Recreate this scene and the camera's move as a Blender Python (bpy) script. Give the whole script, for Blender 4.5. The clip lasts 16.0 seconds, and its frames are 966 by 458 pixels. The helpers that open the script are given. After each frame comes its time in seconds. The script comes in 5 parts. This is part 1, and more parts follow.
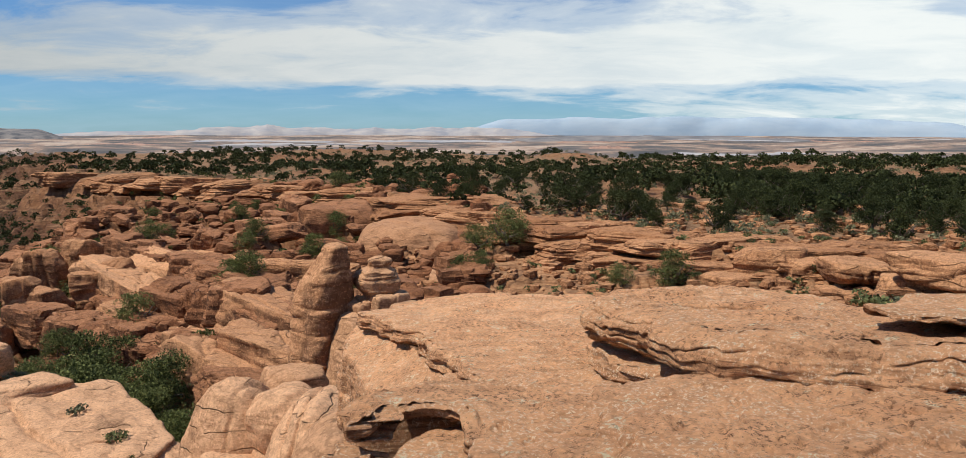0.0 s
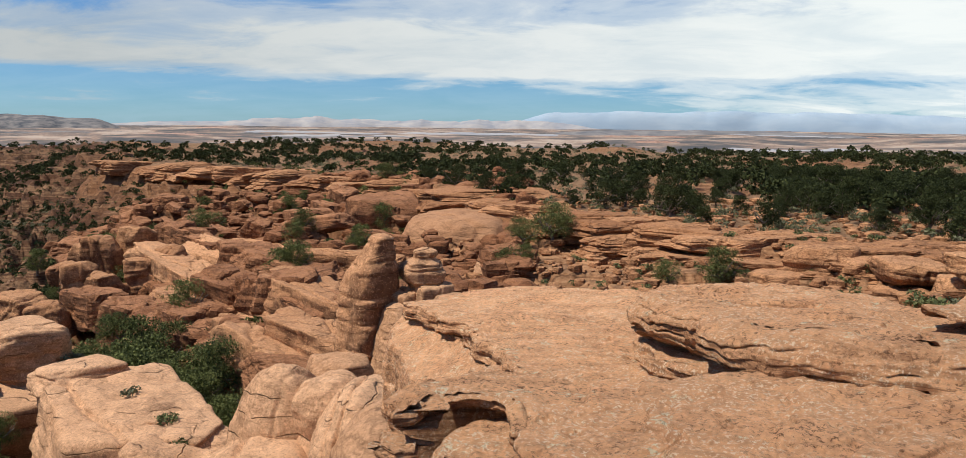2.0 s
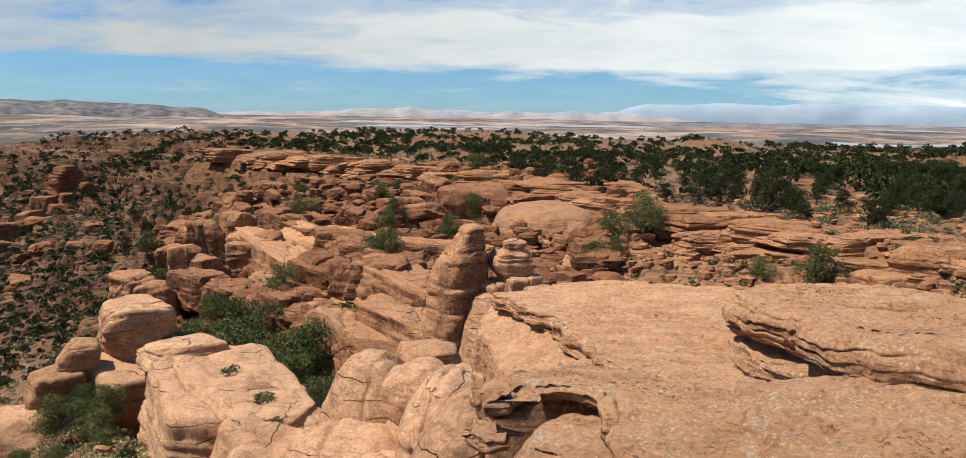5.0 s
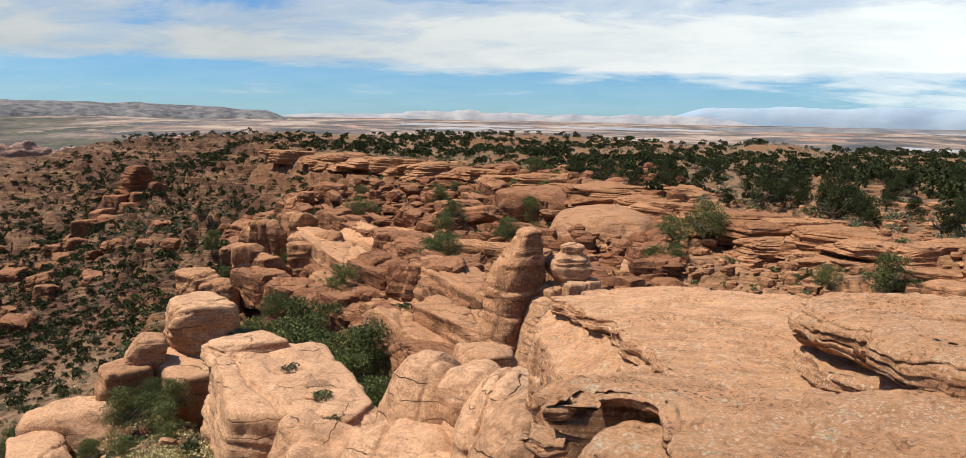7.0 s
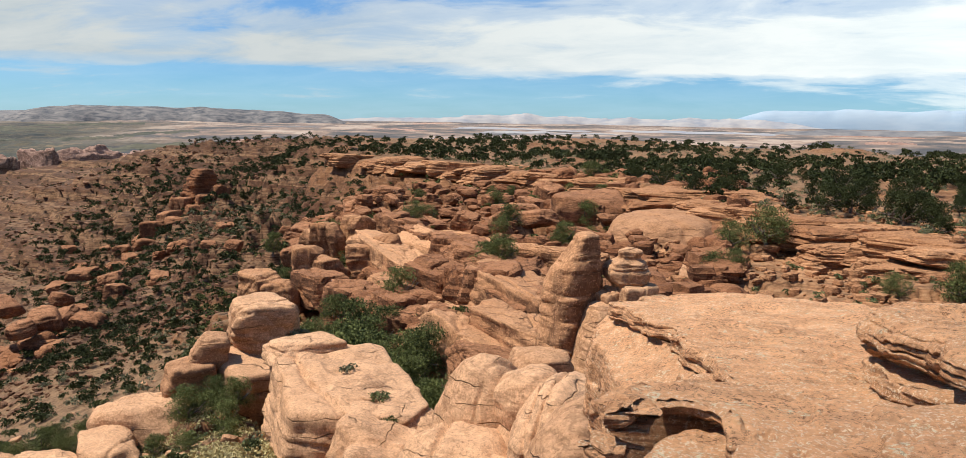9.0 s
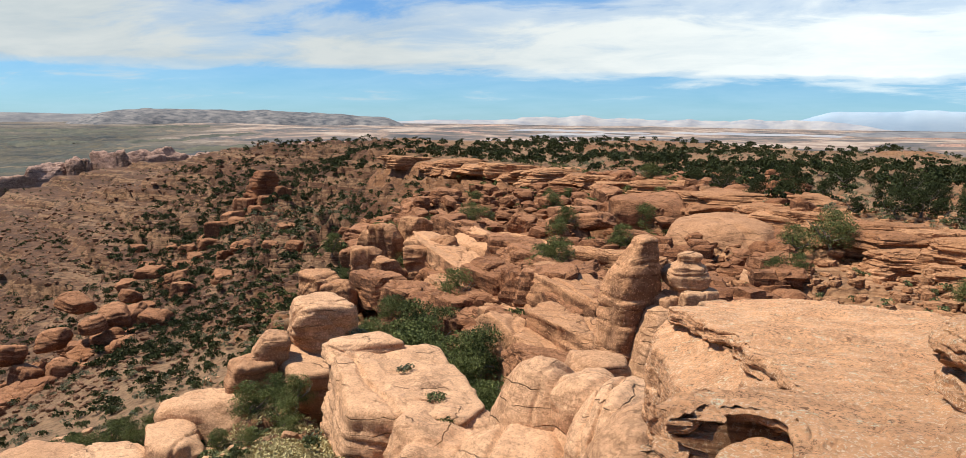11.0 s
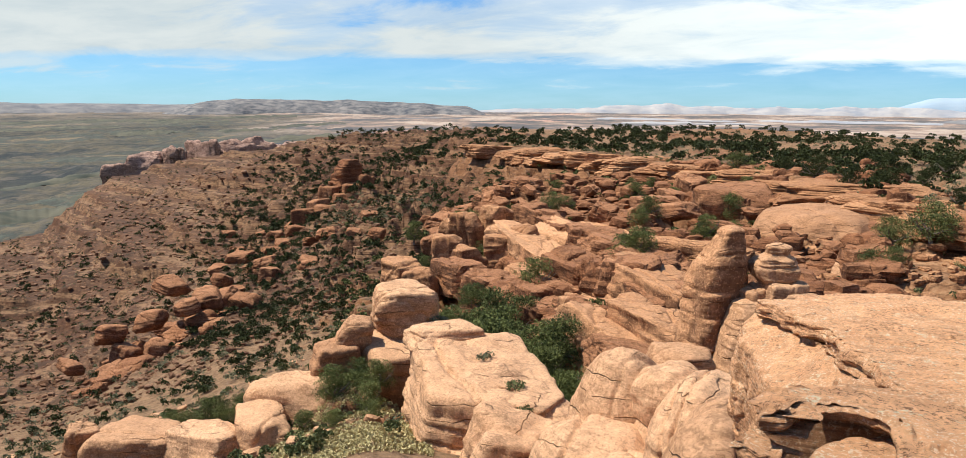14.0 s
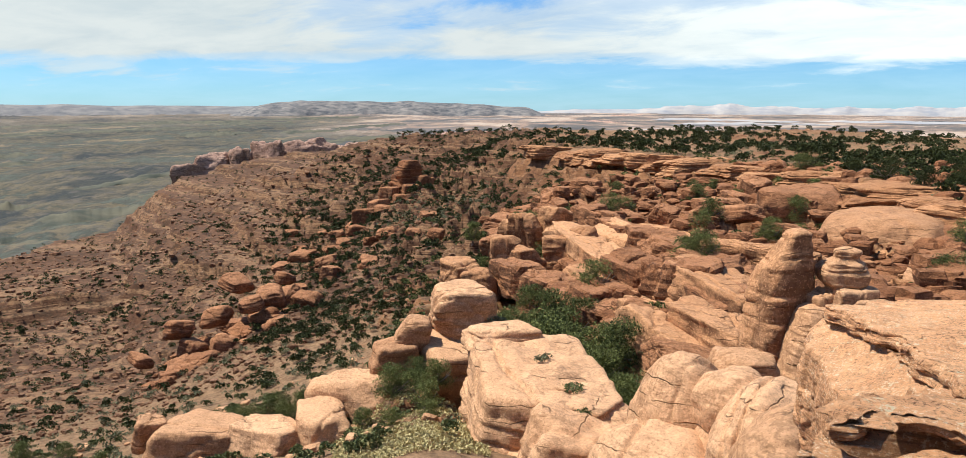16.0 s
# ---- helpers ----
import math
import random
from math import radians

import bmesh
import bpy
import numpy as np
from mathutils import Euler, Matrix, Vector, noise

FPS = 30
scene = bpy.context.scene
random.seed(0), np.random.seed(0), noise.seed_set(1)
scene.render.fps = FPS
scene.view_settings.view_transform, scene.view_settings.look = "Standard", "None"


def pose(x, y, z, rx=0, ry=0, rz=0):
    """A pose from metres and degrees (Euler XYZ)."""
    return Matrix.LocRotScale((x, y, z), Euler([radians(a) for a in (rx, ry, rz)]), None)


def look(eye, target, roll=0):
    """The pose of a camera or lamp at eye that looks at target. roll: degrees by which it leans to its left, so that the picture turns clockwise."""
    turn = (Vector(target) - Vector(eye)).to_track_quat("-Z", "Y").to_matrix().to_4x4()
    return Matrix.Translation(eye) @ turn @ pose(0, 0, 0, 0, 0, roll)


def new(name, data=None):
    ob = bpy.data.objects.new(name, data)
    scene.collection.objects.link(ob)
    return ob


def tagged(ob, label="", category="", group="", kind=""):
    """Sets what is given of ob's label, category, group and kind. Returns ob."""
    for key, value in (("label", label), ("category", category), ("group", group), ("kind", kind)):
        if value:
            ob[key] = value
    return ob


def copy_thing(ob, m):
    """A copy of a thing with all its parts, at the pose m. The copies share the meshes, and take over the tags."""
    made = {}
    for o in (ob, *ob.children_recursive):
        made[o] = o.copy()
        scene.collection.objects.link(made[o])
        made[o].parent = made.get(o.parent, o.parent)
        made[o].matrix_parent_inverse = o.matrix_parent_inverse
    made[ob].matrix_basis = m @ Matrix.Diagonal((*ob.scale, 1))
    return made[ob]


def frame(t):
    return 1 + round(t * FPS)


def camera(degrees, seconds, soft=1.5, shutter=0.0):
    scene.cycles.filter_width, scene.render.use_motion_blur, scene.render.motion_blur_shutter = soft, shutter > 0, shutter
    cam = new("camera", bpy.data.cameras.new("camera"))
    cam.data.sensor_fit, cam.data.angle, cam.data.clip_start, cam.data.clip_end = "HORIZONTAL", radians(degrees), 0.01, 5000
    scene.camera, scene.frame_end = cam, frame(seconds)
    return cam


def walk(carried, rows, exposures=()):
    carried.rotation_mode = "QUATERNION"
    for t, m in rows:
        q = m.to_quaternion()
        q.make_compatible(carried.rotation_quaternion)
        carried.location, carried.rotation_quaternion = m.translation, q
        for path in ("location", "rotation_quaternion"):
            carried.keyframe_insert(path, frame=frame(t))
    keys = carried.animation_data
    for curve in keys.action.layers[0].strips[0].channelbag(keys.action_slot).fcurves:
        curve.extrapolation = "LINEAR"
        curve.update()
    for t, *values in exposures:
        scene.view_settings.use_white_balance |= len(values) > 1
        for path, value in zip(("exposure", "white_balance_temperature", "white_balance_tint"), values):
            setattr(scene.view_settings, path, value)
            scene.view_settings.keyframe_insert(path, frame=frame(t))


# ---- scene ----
# ================= camera =================
ROWS = [
    (0.0, 0.000, 0.000, 1.650, 82.90, -0.10, 0.01),
    (0.5, -0.006, 0.006, 1.646, 82.77, -0.24, 0.51),
    (1.0, -0.015, 0.001, 1.646, 82.63, -0.40, 1.24),
    (1.5, -0.018, 0.003, 1.641, 82.51, -0.52, 2.22),
    (2.0, -0.024, -0.001, 1.641, 82.39, -0.60, 3.29),
    (2.5, -0.030, -0.007, 1.644, 82.24, -0.63, 4.34),
    (3.0, -0.034, -0.014, 1.643, 82.11, -0.73, 5.43),
    (3.5, -0.035, -0.017, 1.645, 81.95, -0.78, 6.53),
    (4.0, -0.044, -0.020, 1.647, 81.83, -0.86, 7.61),
    (6.5, -0.084, -0.008, 1.647, 81.75, -1.06, 12.83),
    (7.0, -0.092, -0.004, 1.642, 81.83, -1.12, 13.85),
    (7.5, -0.102, -0.007, 1.644, 81.89, -1.11, 14.82),
    (8.0, -0.110, -0.011, 1.645, 81.94, -1.08, 15.84),
    (8.5, -0.113, -0.025, 1.650, 81.98, -1.02, 16.83),
    (9.0, -0.121, -0.034, 1.655, 82.02, -0.96, 17.85),
    (11.5, -0.155, -0.111, 1.677, 82.05, -0.79, 22.85),
    (12.0, -0.159, -0.119, 1.681, 81.95, -0.73, 23.82),
    (12.5, -0.167, -0.127, 1.679, 81.84, -0.62, 24.69),
    (13.0, -0.179, -0.121, 1.674, 81.67, -0.62, 25.53),
    (13.5, -0.191, -0.096, 1.668, 81.45, -0.56, 26.53),
    (14.0, -0.205, -0.080, 1.657, 81.26, -0.51, 27.56),
    (14.5, -0.218, -0.072, 1.648, 81.14, -0.53, 28.63),
    (15.0, -0.223, -0.064, 1.644, 81.16, -0.45, 29.68),
    (15.5, -0.232, -0.057, 1.641, 81.24, -0.39, 30.71),
    (16.0, -0.234, -0.051, 1.641, 81.30, -0.33, 31.74),
]
cam = camera(61.9, 16.0, soft=0.5)
EXPOSURES = [(0.0, 0.0, 6500, 6), (4.0, 0.10, 6500, 6), (6.5, 0.20, 6500, 6), (9.0, 0.30, 6500, 5), (12.5, 0.44, 6450, 4), (16.0, 0.55, 6450, 3)]
walk(cam, [(t, pose(x, y, z, rx, ry, rz)) for t, x, y, z, rx, ry, rz in ROWS], EXPOSURES)

# ================= sky and sun =================
SUN_AZ, SUN_EL = -106.0, 60.0      # degrees from the first view's heading (left is minus), and above the horizon


def deg_dir(az, el):
    a, e = radians(az), radians(el)
    return Vector((math.sin(a) * math.cos(e), math.cos(a) * math.cos(e), math.sin(e)))


def nd(nt, kind, **kw):
    n = nt.nodes.new(kind)
    for k, v in kw.items():
        if k in n.inputs:
            n.inputs[k].default_value = v
    return n


def math_node(nt, op, a, b=None, c=None, clamp=False):
    n = nt.nodes.new("ShaderNodeMath")
    n.operation, n.use_clamp = op, clamp
    for i, v in enumerate((a, b, c)):
        if v is None:
            continue
        if isinstance(v, (int, float)):
            n.inputs[i].default_value = v
        else:
            nt.links.new(v, n.inputs[i])
    return n.outputs[0]


def ramp(nt, fac, stops, interp="LINEAR"):
    n = nt.nodes.new("ShaderNodeValToRGB")
    el = n.color_ramp.elements
    n.color_ramp.interpolation = interp
    while len(el) < len(stops):
        el.new(0.5)
    for e, (p, c) in zip(el, stops):
        e.position = p
        e.color = (*c, 1) if isinstance(c, tuple) else (c, c, c, 1)
    nt.links.new(fac, n.inputs[0])
    return n.outputs[0]


def mixc(nt, fac, a, b, blend="MIX"):
    n = nt.nodes.new("ShaderNodeMix")
    n.data_type, n.blend_type = "RGBA", blend
    for i, v in ((0, fac), (6, a), (7, b)):
        if isinstance(v, tuple):
            n.inputs[i].default_value = (*v, 1)
        elif isinstance(v, (int, float)):
            n.inputs[i].default_value = v
        else:
            nt.links.new(v, n.inputs[i])
    return n.outputs[2]


def noise_tex(nt, vec, scale, detail=4.0, rough=0.55, distort=0.0):
    n = nt.nodes.new("ShaderNodeTexNoise")
    n.inputs["Scale"].default_value, n.inputs["Detail"].default_value = scale, detail
    n.inputs["Roughness"].default_value, n.inputs["Distortion"].default_value = rough, distort
    nt.links.new(vec, n.inputs["Vector"])
    return n.outputs["Fac"]


def mapping(nt, vec, scale=(1, 1, 1), loc=(0, 0, 0), rot=(0, 0, 0)):
    n = nt.nodes.new("ShaderNodeMapping")
    n.inputs["Scale"].default_value, n.inputs["Location"].default_value, n.inputs["Rotation"].default_value = scale, loc, rot
    nt.links.new(vec, n.inputs["Vector"])
    return n.outputs[0]


world = bpy.data.worlds.new("sky")
scene.world = world
world.use_nodes = True
wt = world.node_tree
wt.nodes.clear()
w_out, w_bg = wt.nodes.new("ShaderNodeOutputWorld"), wt.nodes.new("ShaderNodeBackground")
wt.links.new(w_bg.outputs[0], w_out.inputs[0])
sky = wt.nodes.new("ShaderNodeTexSky")
sky.sky_type, sky.sun_disc = "NISHITA", False
sky.sun_elevation, sky.sun_rotation = radians(SUN_EL), radians(SUN_AZ)
sky.altitude, sky.dust_density, sky.ozone_density = 1500, 0.3, 3.0
w_co = wt.nodes.new("ShaderNodeTexCoord").outputs["Generated"]
sep = wt.nodes.new("ShaderNodeSeparateXYZ")
wt.links.new(w_co, sep.inputs[0])
sx, sy, sz = sep.outputs
# long flat clouds: the layer lies at a height, so that it draws together towards the horizon
flat = wt.nodes.new("ShaderNodeCombineXYZ")
lift = math_node(wt, "ADD", math_node(wt, "MAXIMUM", sz, 0.0), 0.16)
wt.links.new(math_node(wt, "DIVIDE", sx, lift), flat.inputs[0])
wt.links.new(math_node(wt, "DIVIDE", sy, lift), flat.inputs[1])
big = noise_tex(wt, mapping(wt, flat.outputs[0], (0.42, 0.62, 1), (3.1, 1.7, 0)), 1.0, 6.0, 0.55, 0.4)
fine = noise_tex(wt, mapping(wt, flat.outputs[0], (1.7, 2.3, 1), (0.4, 5.0, 0)), 1.0, 8.0, 0.62, 0.4)
cover = math_node(wt, "ADD", math_node(wt, "MULTIPLY", big, 0.75), math_node(wt, "MULTIPLY", fine, 0.35))
# cover by height above the horizon: clear low band, white belt, some gaps above it
belt = ramp(wt, math_node(wt, "MULTIPLY", sz, 4.0), [(0.0, 0.30), (0.05, 0.36), (0.19, 0.38), (0.26, 0.68), (0.42, 0.66), (0.5, 0.6), (0.7, 0.56), (1.0, 0.3)])
# thin cloud reaches down to the horizon on one side; a clear gap stands above the belt
side_low = math_node(wt, "MULTIPLY", ramp(wt, sx, [(0.0, 0.0), (0.45, 0.24)]), ramp(wt, sz, [(0.02, 1.0), (0.075, 0.0)]))
gap_v = wt.nodes.new("ShaderNodeVectorMath")
gap_v.operation = "SUBTRACT"
gap_v.inputs[1].default_value = deg_dir(-18, 11)
wt.links.new(w_co, gap_v.inputs[0])
gap_l = wt.nodes.new("ShaderNodeVectorMath")
gap_l.operation = "LENGTH"
wt.links.new(mapping(wt, gap_v.outputs[0], (5.0, 5.0, 15.0)), gap_l.inputs[0])
clear = ramp(wt, gap_l.outputs["Value"], [(0.45, 0.3), (1.0, 0.0)])
belt = math_node(wt, "SUBTRACT", math_node(wt, "ADD", belt, side_low), clear)
dens = math_node(wt, "MULTIPLY", math_node(wt, "SUBTRACT", math_node(wt, "ADD", cover, belt), 0.98), 5.0, clamp=True)
dens = ramp(wt, dens, [(0.0, 0.0), (0.5, 0.62), (1.0, 1.0)], "EASE")
shade = ramp(wt, fine, [(0.34, (8.3, 9.0, 9.6)), (0.6, (9.9, 10.2, 10.4))])
skyc = mixc(wt, 1.0, sky.outputs[0], (0.64, 1.04, 1.52), "MULTIPLY")
# thin high haze pales the blue
skyc = mixc(wt, ramp(wt, fine, [(0.3, 0.04), (0.7, 0.3)]), skyc, (7.0, 9.6, 12.0))
shade = mixc(wt, 1.0, shade, ramp(wt, math_node(wt, "ADD", sx, 0.5), [(0.0, (0.86, 0.87, 0.88)), (0.2, (1.06, 1.06, 1.06)), (0.5, (1.24, 1.24, 1.24)), (0.9, (1.46, 1.46, 1.44))]), "MULTIPLY")
w_mix = mixc(wt, dens, skyc, shade)
wt.links.new(w_mix, w_bg.inputs[0])
w_bg.inputs[1].default_value = 0.063

sun_data = bpy.data.lights.new("sun", "SUN")
sun_data.energy, sun_data.angle, sun_data.color = 5.0, radians(0.6), (1.0, 0.93, 0.82)
sun = new("sun", sun_data)
sun.matrix_world = look(deg_dir(SUN_AZ, SUN_EL) * 100, (0, 0, 0))

# ================= materials =================


def material(name):
    m = bpy.data.materials.new(name)
    m.use_nodes = True
    nt = m.node_tree
    bsdf = nt.nodes["Principled BSDF"]
    bsdf.inputs["Specular IOR Level"].default_value = 0.2
    return m, nt, bsdf


def bump(nt, bsdf, height, strength, dist):
    n = nt.nodes.new("ShaderNodeBump")
    n.inputs["Strength"].default_value, n.inputs["Distance"].default_value = strength, dist
    nt.links.new(height, n.inputs["Height"])
    nt.links.new(n.outputs[0], bsdf.inputs["Normal"])


def world_pos(nt):
    return nt.nodes.new("ShaderNodeNewGeometry").outputs["Position"]


def upness(nt):
    s = nt.nodes.new("ShaderNodeSeparateXYZ")
    nt.links.new(nt.nodes.new("ShaderNodeNewGeometry").outputs["Normal"], s.inputs[0])
    return s.outputs[2]


def crack_lines(nt, p, scale, width):
    """thin dark joints: borders of warped cells, broken up"""
    warp = nt.nodes.new("ShaderNodeTexNoise")
    warp.inputs["Scale"].default_value, warp.inputs["Detail"].default_value = 0.8, 4.0
    nt.links.new(p, warp.inputs["Vector"])
    mix = nt.nodes.new("ShaderNodeVectorMath")
    mix.operation = "MULTIPLY_ADD"
    mix.inputs[1].default_value = (1.6, 1.6, 1.6)
    nt.links.new(warp.outputs["Color"], mix.inputs[0])
    nt.links.new(p, mix.inputs[2])
    v = nt.nodes.new("ShaderNodeTexVoronoi")
    v.feature = "DISTANCE_TO_EDGE"
    v.inputs["Scale"].default_value = scale
    nt.links.new(mapping(nt, mix.outputs[0], (1, 1, 1.7)), v.inputs["Vector"])
    gate = noise_tex(nt, p, 0.35, 3, 0.6)
    return math_node(nt, "MULTIPLY", ramp(nt, v.outputs["Distance"], [(0.0, 1.0), (width, 0.0)]), ramp(nt, gate, [(0.4, 0.0), (0.5, 1.0)]))


def sandstone(name, pale=(0.50, 0.30, 0.17), deep=(0.36, 0.165, 0.075), unit=1.0, lichen=0.0, varnish=0.3, tilt=0.06, cracks=0.0, bedding=1.0, relief=0.16):
    """Bedded sandstone; unit: metres of the coarse mottling."""
    m, nt, bsdf = material(name)
    p = world_pos(nt)
    mott = noise_tex(nt, p, 0.55 / unit, 5, 0.65)
    grain = noise_tex(nt, p, 7.0 / unit, 8, 0.78)
    bed_v = mapping(nt, p, (0.9 / unit, 0.9 / unit, 4.6 / unit), rot=(tilt, 0.05, 0))
    beds = noise_tex(nt, bed_v, 1.0, 7, 0.7, 1.3)
    col = ramp(nt, mott, [(0.3, deep), (0.68, pale)])
    col = mixc(nt, ramp(nt, beds, [(0.44, 0.0), (0.58, 0.55 * bedding), (0.66, 0.75 * bedding)]), col, tuple(0.55 * c for c in deep))
    col = mixc(nt, ramp(nt, grain, [(0.5, 0.0), (0.68, 0.75)]), col, tuple(min(1, 1.3 * c) for c in pale))
    col = mixc(nt, ramp(nt, grain, [(0.3, 0.7), (0.45, 0.0)]), col, tuple(0.45 * c for c in deep))
    # dark crust in streaks on the steep faces
    up = upness(nt)
    streak = noise_tex(nt, mapping(nt, p, (0.9 / unit, 0.9 / unit, 0.18 / unit)), 1.0, 4, 0.6)
    crust = math_node(nt, "MULTIPLY", ramp(nt, streak, [(0.42, 0.0), (0.54, 1.0)]), ramp(nt, up, [(0.1, 1.0), (0.5, 0.0)]))
    col = mixc(nt, math_node(nt, "MULTIPLY", crust, varnish), col, (0.10, 0.045, 0.025))
    # faces turned upwards are mixed paler
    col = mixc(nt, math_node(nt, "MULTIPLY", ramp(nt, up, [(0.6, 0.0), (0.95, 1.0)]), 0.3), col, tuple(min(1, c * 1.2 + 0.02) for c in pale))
    if lichen:
        spots = noise_tex(nt, p, 3.4, 3, 0.5)
        crumbs = noise_tex(nt, p, 24.0, 6, 0.75)
        lk = math_node(nt, "MULTIPLY", ramp(nt, spots, [(0.6, 0.0), (0.65, 1.0)]), ramp(nt, crumbs, [(0.51, 0.0), (0.55, 1.0)]))
        lk = math_node(nt, "MULTIPLY", lk, ramp(nt, up, [(0.4, 0.0), (0.8, 1.0)]))
        col = mixc(nt, math_node(nt, "MULTIPLY", lk, lichen), col, (0.78, 0.69, 0.48))
        speck = noise_tex(nt, p, 34.0, 4, 0.7)
        patchy = noise_tex(nt, mapping(nt, p, (1.0, 1.6, 4.0)), 1.3, 4, 0.65)
        col = mixc(nt, math_node(nt, "MULTIPLY", ramp(nt, speck, [(0.54, 0.0), (0.59, 0.9)]), ramp(nt, patchy, [(0.45, 0.1), (0.58, 1.0)])), col, (0.92, 0.70, 0.49))
        dark = noise_tex(nt, p, 22.0, 6, 0.78)
        col = mixc(nt, math_node(nt, "MULTIPLY", ramp(nt, dark, [(0.53, 0.0), (0.58, 0.85)]), ramp(nt, patchy, [(0.4, 1.0), (0.54, 0.15)])), col, (0.14, 0.06, 0.03))
        lam = noise_tex(nt, mapping(nt, p, (1.6, 1.6, 30.0), rot=(tilt, 0, 0)), 1.0, 5, 0.65, 0.6)
        steep = ramp(nt, up, [(0.35, 1.0), (0.8, 0.0)])
        col = mixc(nt, math_node(nt, "MULTIPLY", ramp(nt, lam, [(0.5, 0.0), (0.58, 0.5)]), steep), col, (0.13, 0.055, 0.03))
    else:
        # thin parting lines along the bedding, pits and pale crumbs
        part_v = noise_tex(nt, mapping(nt, p, (0.5 / unit, 0.5 / unit, 2.6 / unit), (7, 3, 1), rot=(2 * tilt, 0.1, 0)), 1.0, 4, 0.55, 0.5)
        lines = math_node(nt, "MULTIPLY", ramp(nt, part_v, [(0.47, 0.0), (0.495, 1.0), (0.505, 1.0), (0.53, 0.0)]), ramp(nt, mott, [(0.4, 0.2), (0.55, 1.0)]))
        col = mixc(nt, math_node(nt, "MULTIPLY", lines, 0.42), col, tuple(0.3 * c for c in deep))
        crumb = noise_tex(nt, p, 15.0 / unit, 5, 0.75)
        col = mixc(nt, ramp(nt, crumb, [(0.55, 0.0), (0.62, 0.55)]), col, tuple(min(1, 1.35 * c) for c in pale))
        col = mixc(nt, ramp(nt, crumb, [(0.38, 0.65), (0.45, 0.0)]), col, tuple(0.5 * c for c in deep))
        info = nt.nodes.new("ShaderNodeObjectInfo")
        isl = nt.nodes.new("ShaderNodeNewGeometry").outputs["Random Per Island"]
        tone = ramp(nt, math_node(nt, "MULTIPLY", math_node(nt, "ADD", info.outputs["Random"], isl), 0.5), [(0.1, (0.72, 0.66, 0.62)), (0.5, (1.0, 1.0, 1.0)), (0.9, (1.2, 1.24, 1.28))])
        col = mixc(nt, 1.0, col, tone, "MULTIPLY")
    hgt = math_node(nt, "ADD", math_node(nt, "MULTIPLY", beds, -0.9), math_node(nt, "MULTIPLY", grain, 1.1))
    if not lichen:
        # partings that follow the warped bedding, broken off here and there
        zz = nt.nodes.new("ShaderNodeSeparateXYZ")
        nt.links.new(mapping(nt, p, rot=(tilt, 0.09, 0)), zz.inputs[0])
        warp = noise_tex(nt, p, 0.5 / unit, 3, 0.5)
        lvl = math_node(nt, "ADD", math_node(nt, "MULTIPLY", zz.outputs[2], 2.4 / unit), math_node(nt, "MULTIPLY", warp, 2.4))
        near = math_node(nt, "PINGPONG", lvl, 0.5)
        cut = math_node(nt, "MULTIPLY", ramp(nt, near, [(0.0, 1.0), (0.035, 0.0)]), ramp(nt, noise_tex(nt, p, 0.8 / unit, 3, 0.6), [(0.47, 0.0), (0.55, 1.0)]))
        col = mixc(nt, math_node(nt, "MULTIPLY", cut, 0.65), col, tuple(0.22 * c for c in deep))
        hgt = math_node(nt, "SUBTRACT", hgt, math_node(nt, "MULTIPLY", cut, 1.2))
    if cracks:
        line = crack_lines(nt, p, 0.8, 0.05)
        col = mixc(nt, math_node(nt, "MULTIPLY", line, 0.75 * cracks), col, (0.07, 0.03, 0.016))
        hgt = math_node(nt, "SUBTRACT", hgt, math_node(nt, "MULTIPLY", line, 0.8 * cracks))
    nt.links.new(col, bsdf.inputs["Base Color"])
    bsdf.inputs["Roughness"].default_value = 0.92
    bump(nt, bsdf, hgt, 1.0, relief * unit)
    return m


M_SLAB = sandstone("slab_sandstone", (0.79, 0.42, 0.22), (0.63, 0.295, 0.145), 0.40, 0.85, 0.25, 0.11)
# near rock painted sunlit, canyon rock darkened for cloud shade; their hues differ too
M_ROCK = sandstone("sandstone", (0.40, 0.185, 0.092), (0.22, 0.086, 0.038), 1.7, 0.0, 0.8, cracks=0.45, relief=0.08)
M_PALE_SUNLIT_ROCK = sandstone("pale_sunlit_sandstone", (0.58, 0.33, 0.19), (0.45, 0.235, 0.122), 1.5, 0.0, 0.35, cracks=0.12, bedding=0.5, relief=0.05)
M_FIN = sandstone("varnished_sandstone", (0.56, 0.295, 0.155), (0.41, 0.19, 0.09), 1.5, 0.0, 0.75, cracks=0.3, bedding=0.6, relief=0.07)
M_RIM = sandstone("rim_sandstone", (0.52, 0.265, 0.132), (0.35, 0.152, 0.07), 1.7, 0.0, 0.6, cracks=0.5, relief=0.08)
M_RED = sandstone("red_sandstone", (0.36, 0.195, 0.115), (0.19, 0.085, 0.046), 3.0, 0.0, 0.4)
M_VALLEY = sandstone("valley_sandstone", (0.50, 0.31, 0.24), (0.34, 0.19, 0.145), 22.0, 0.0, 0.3)



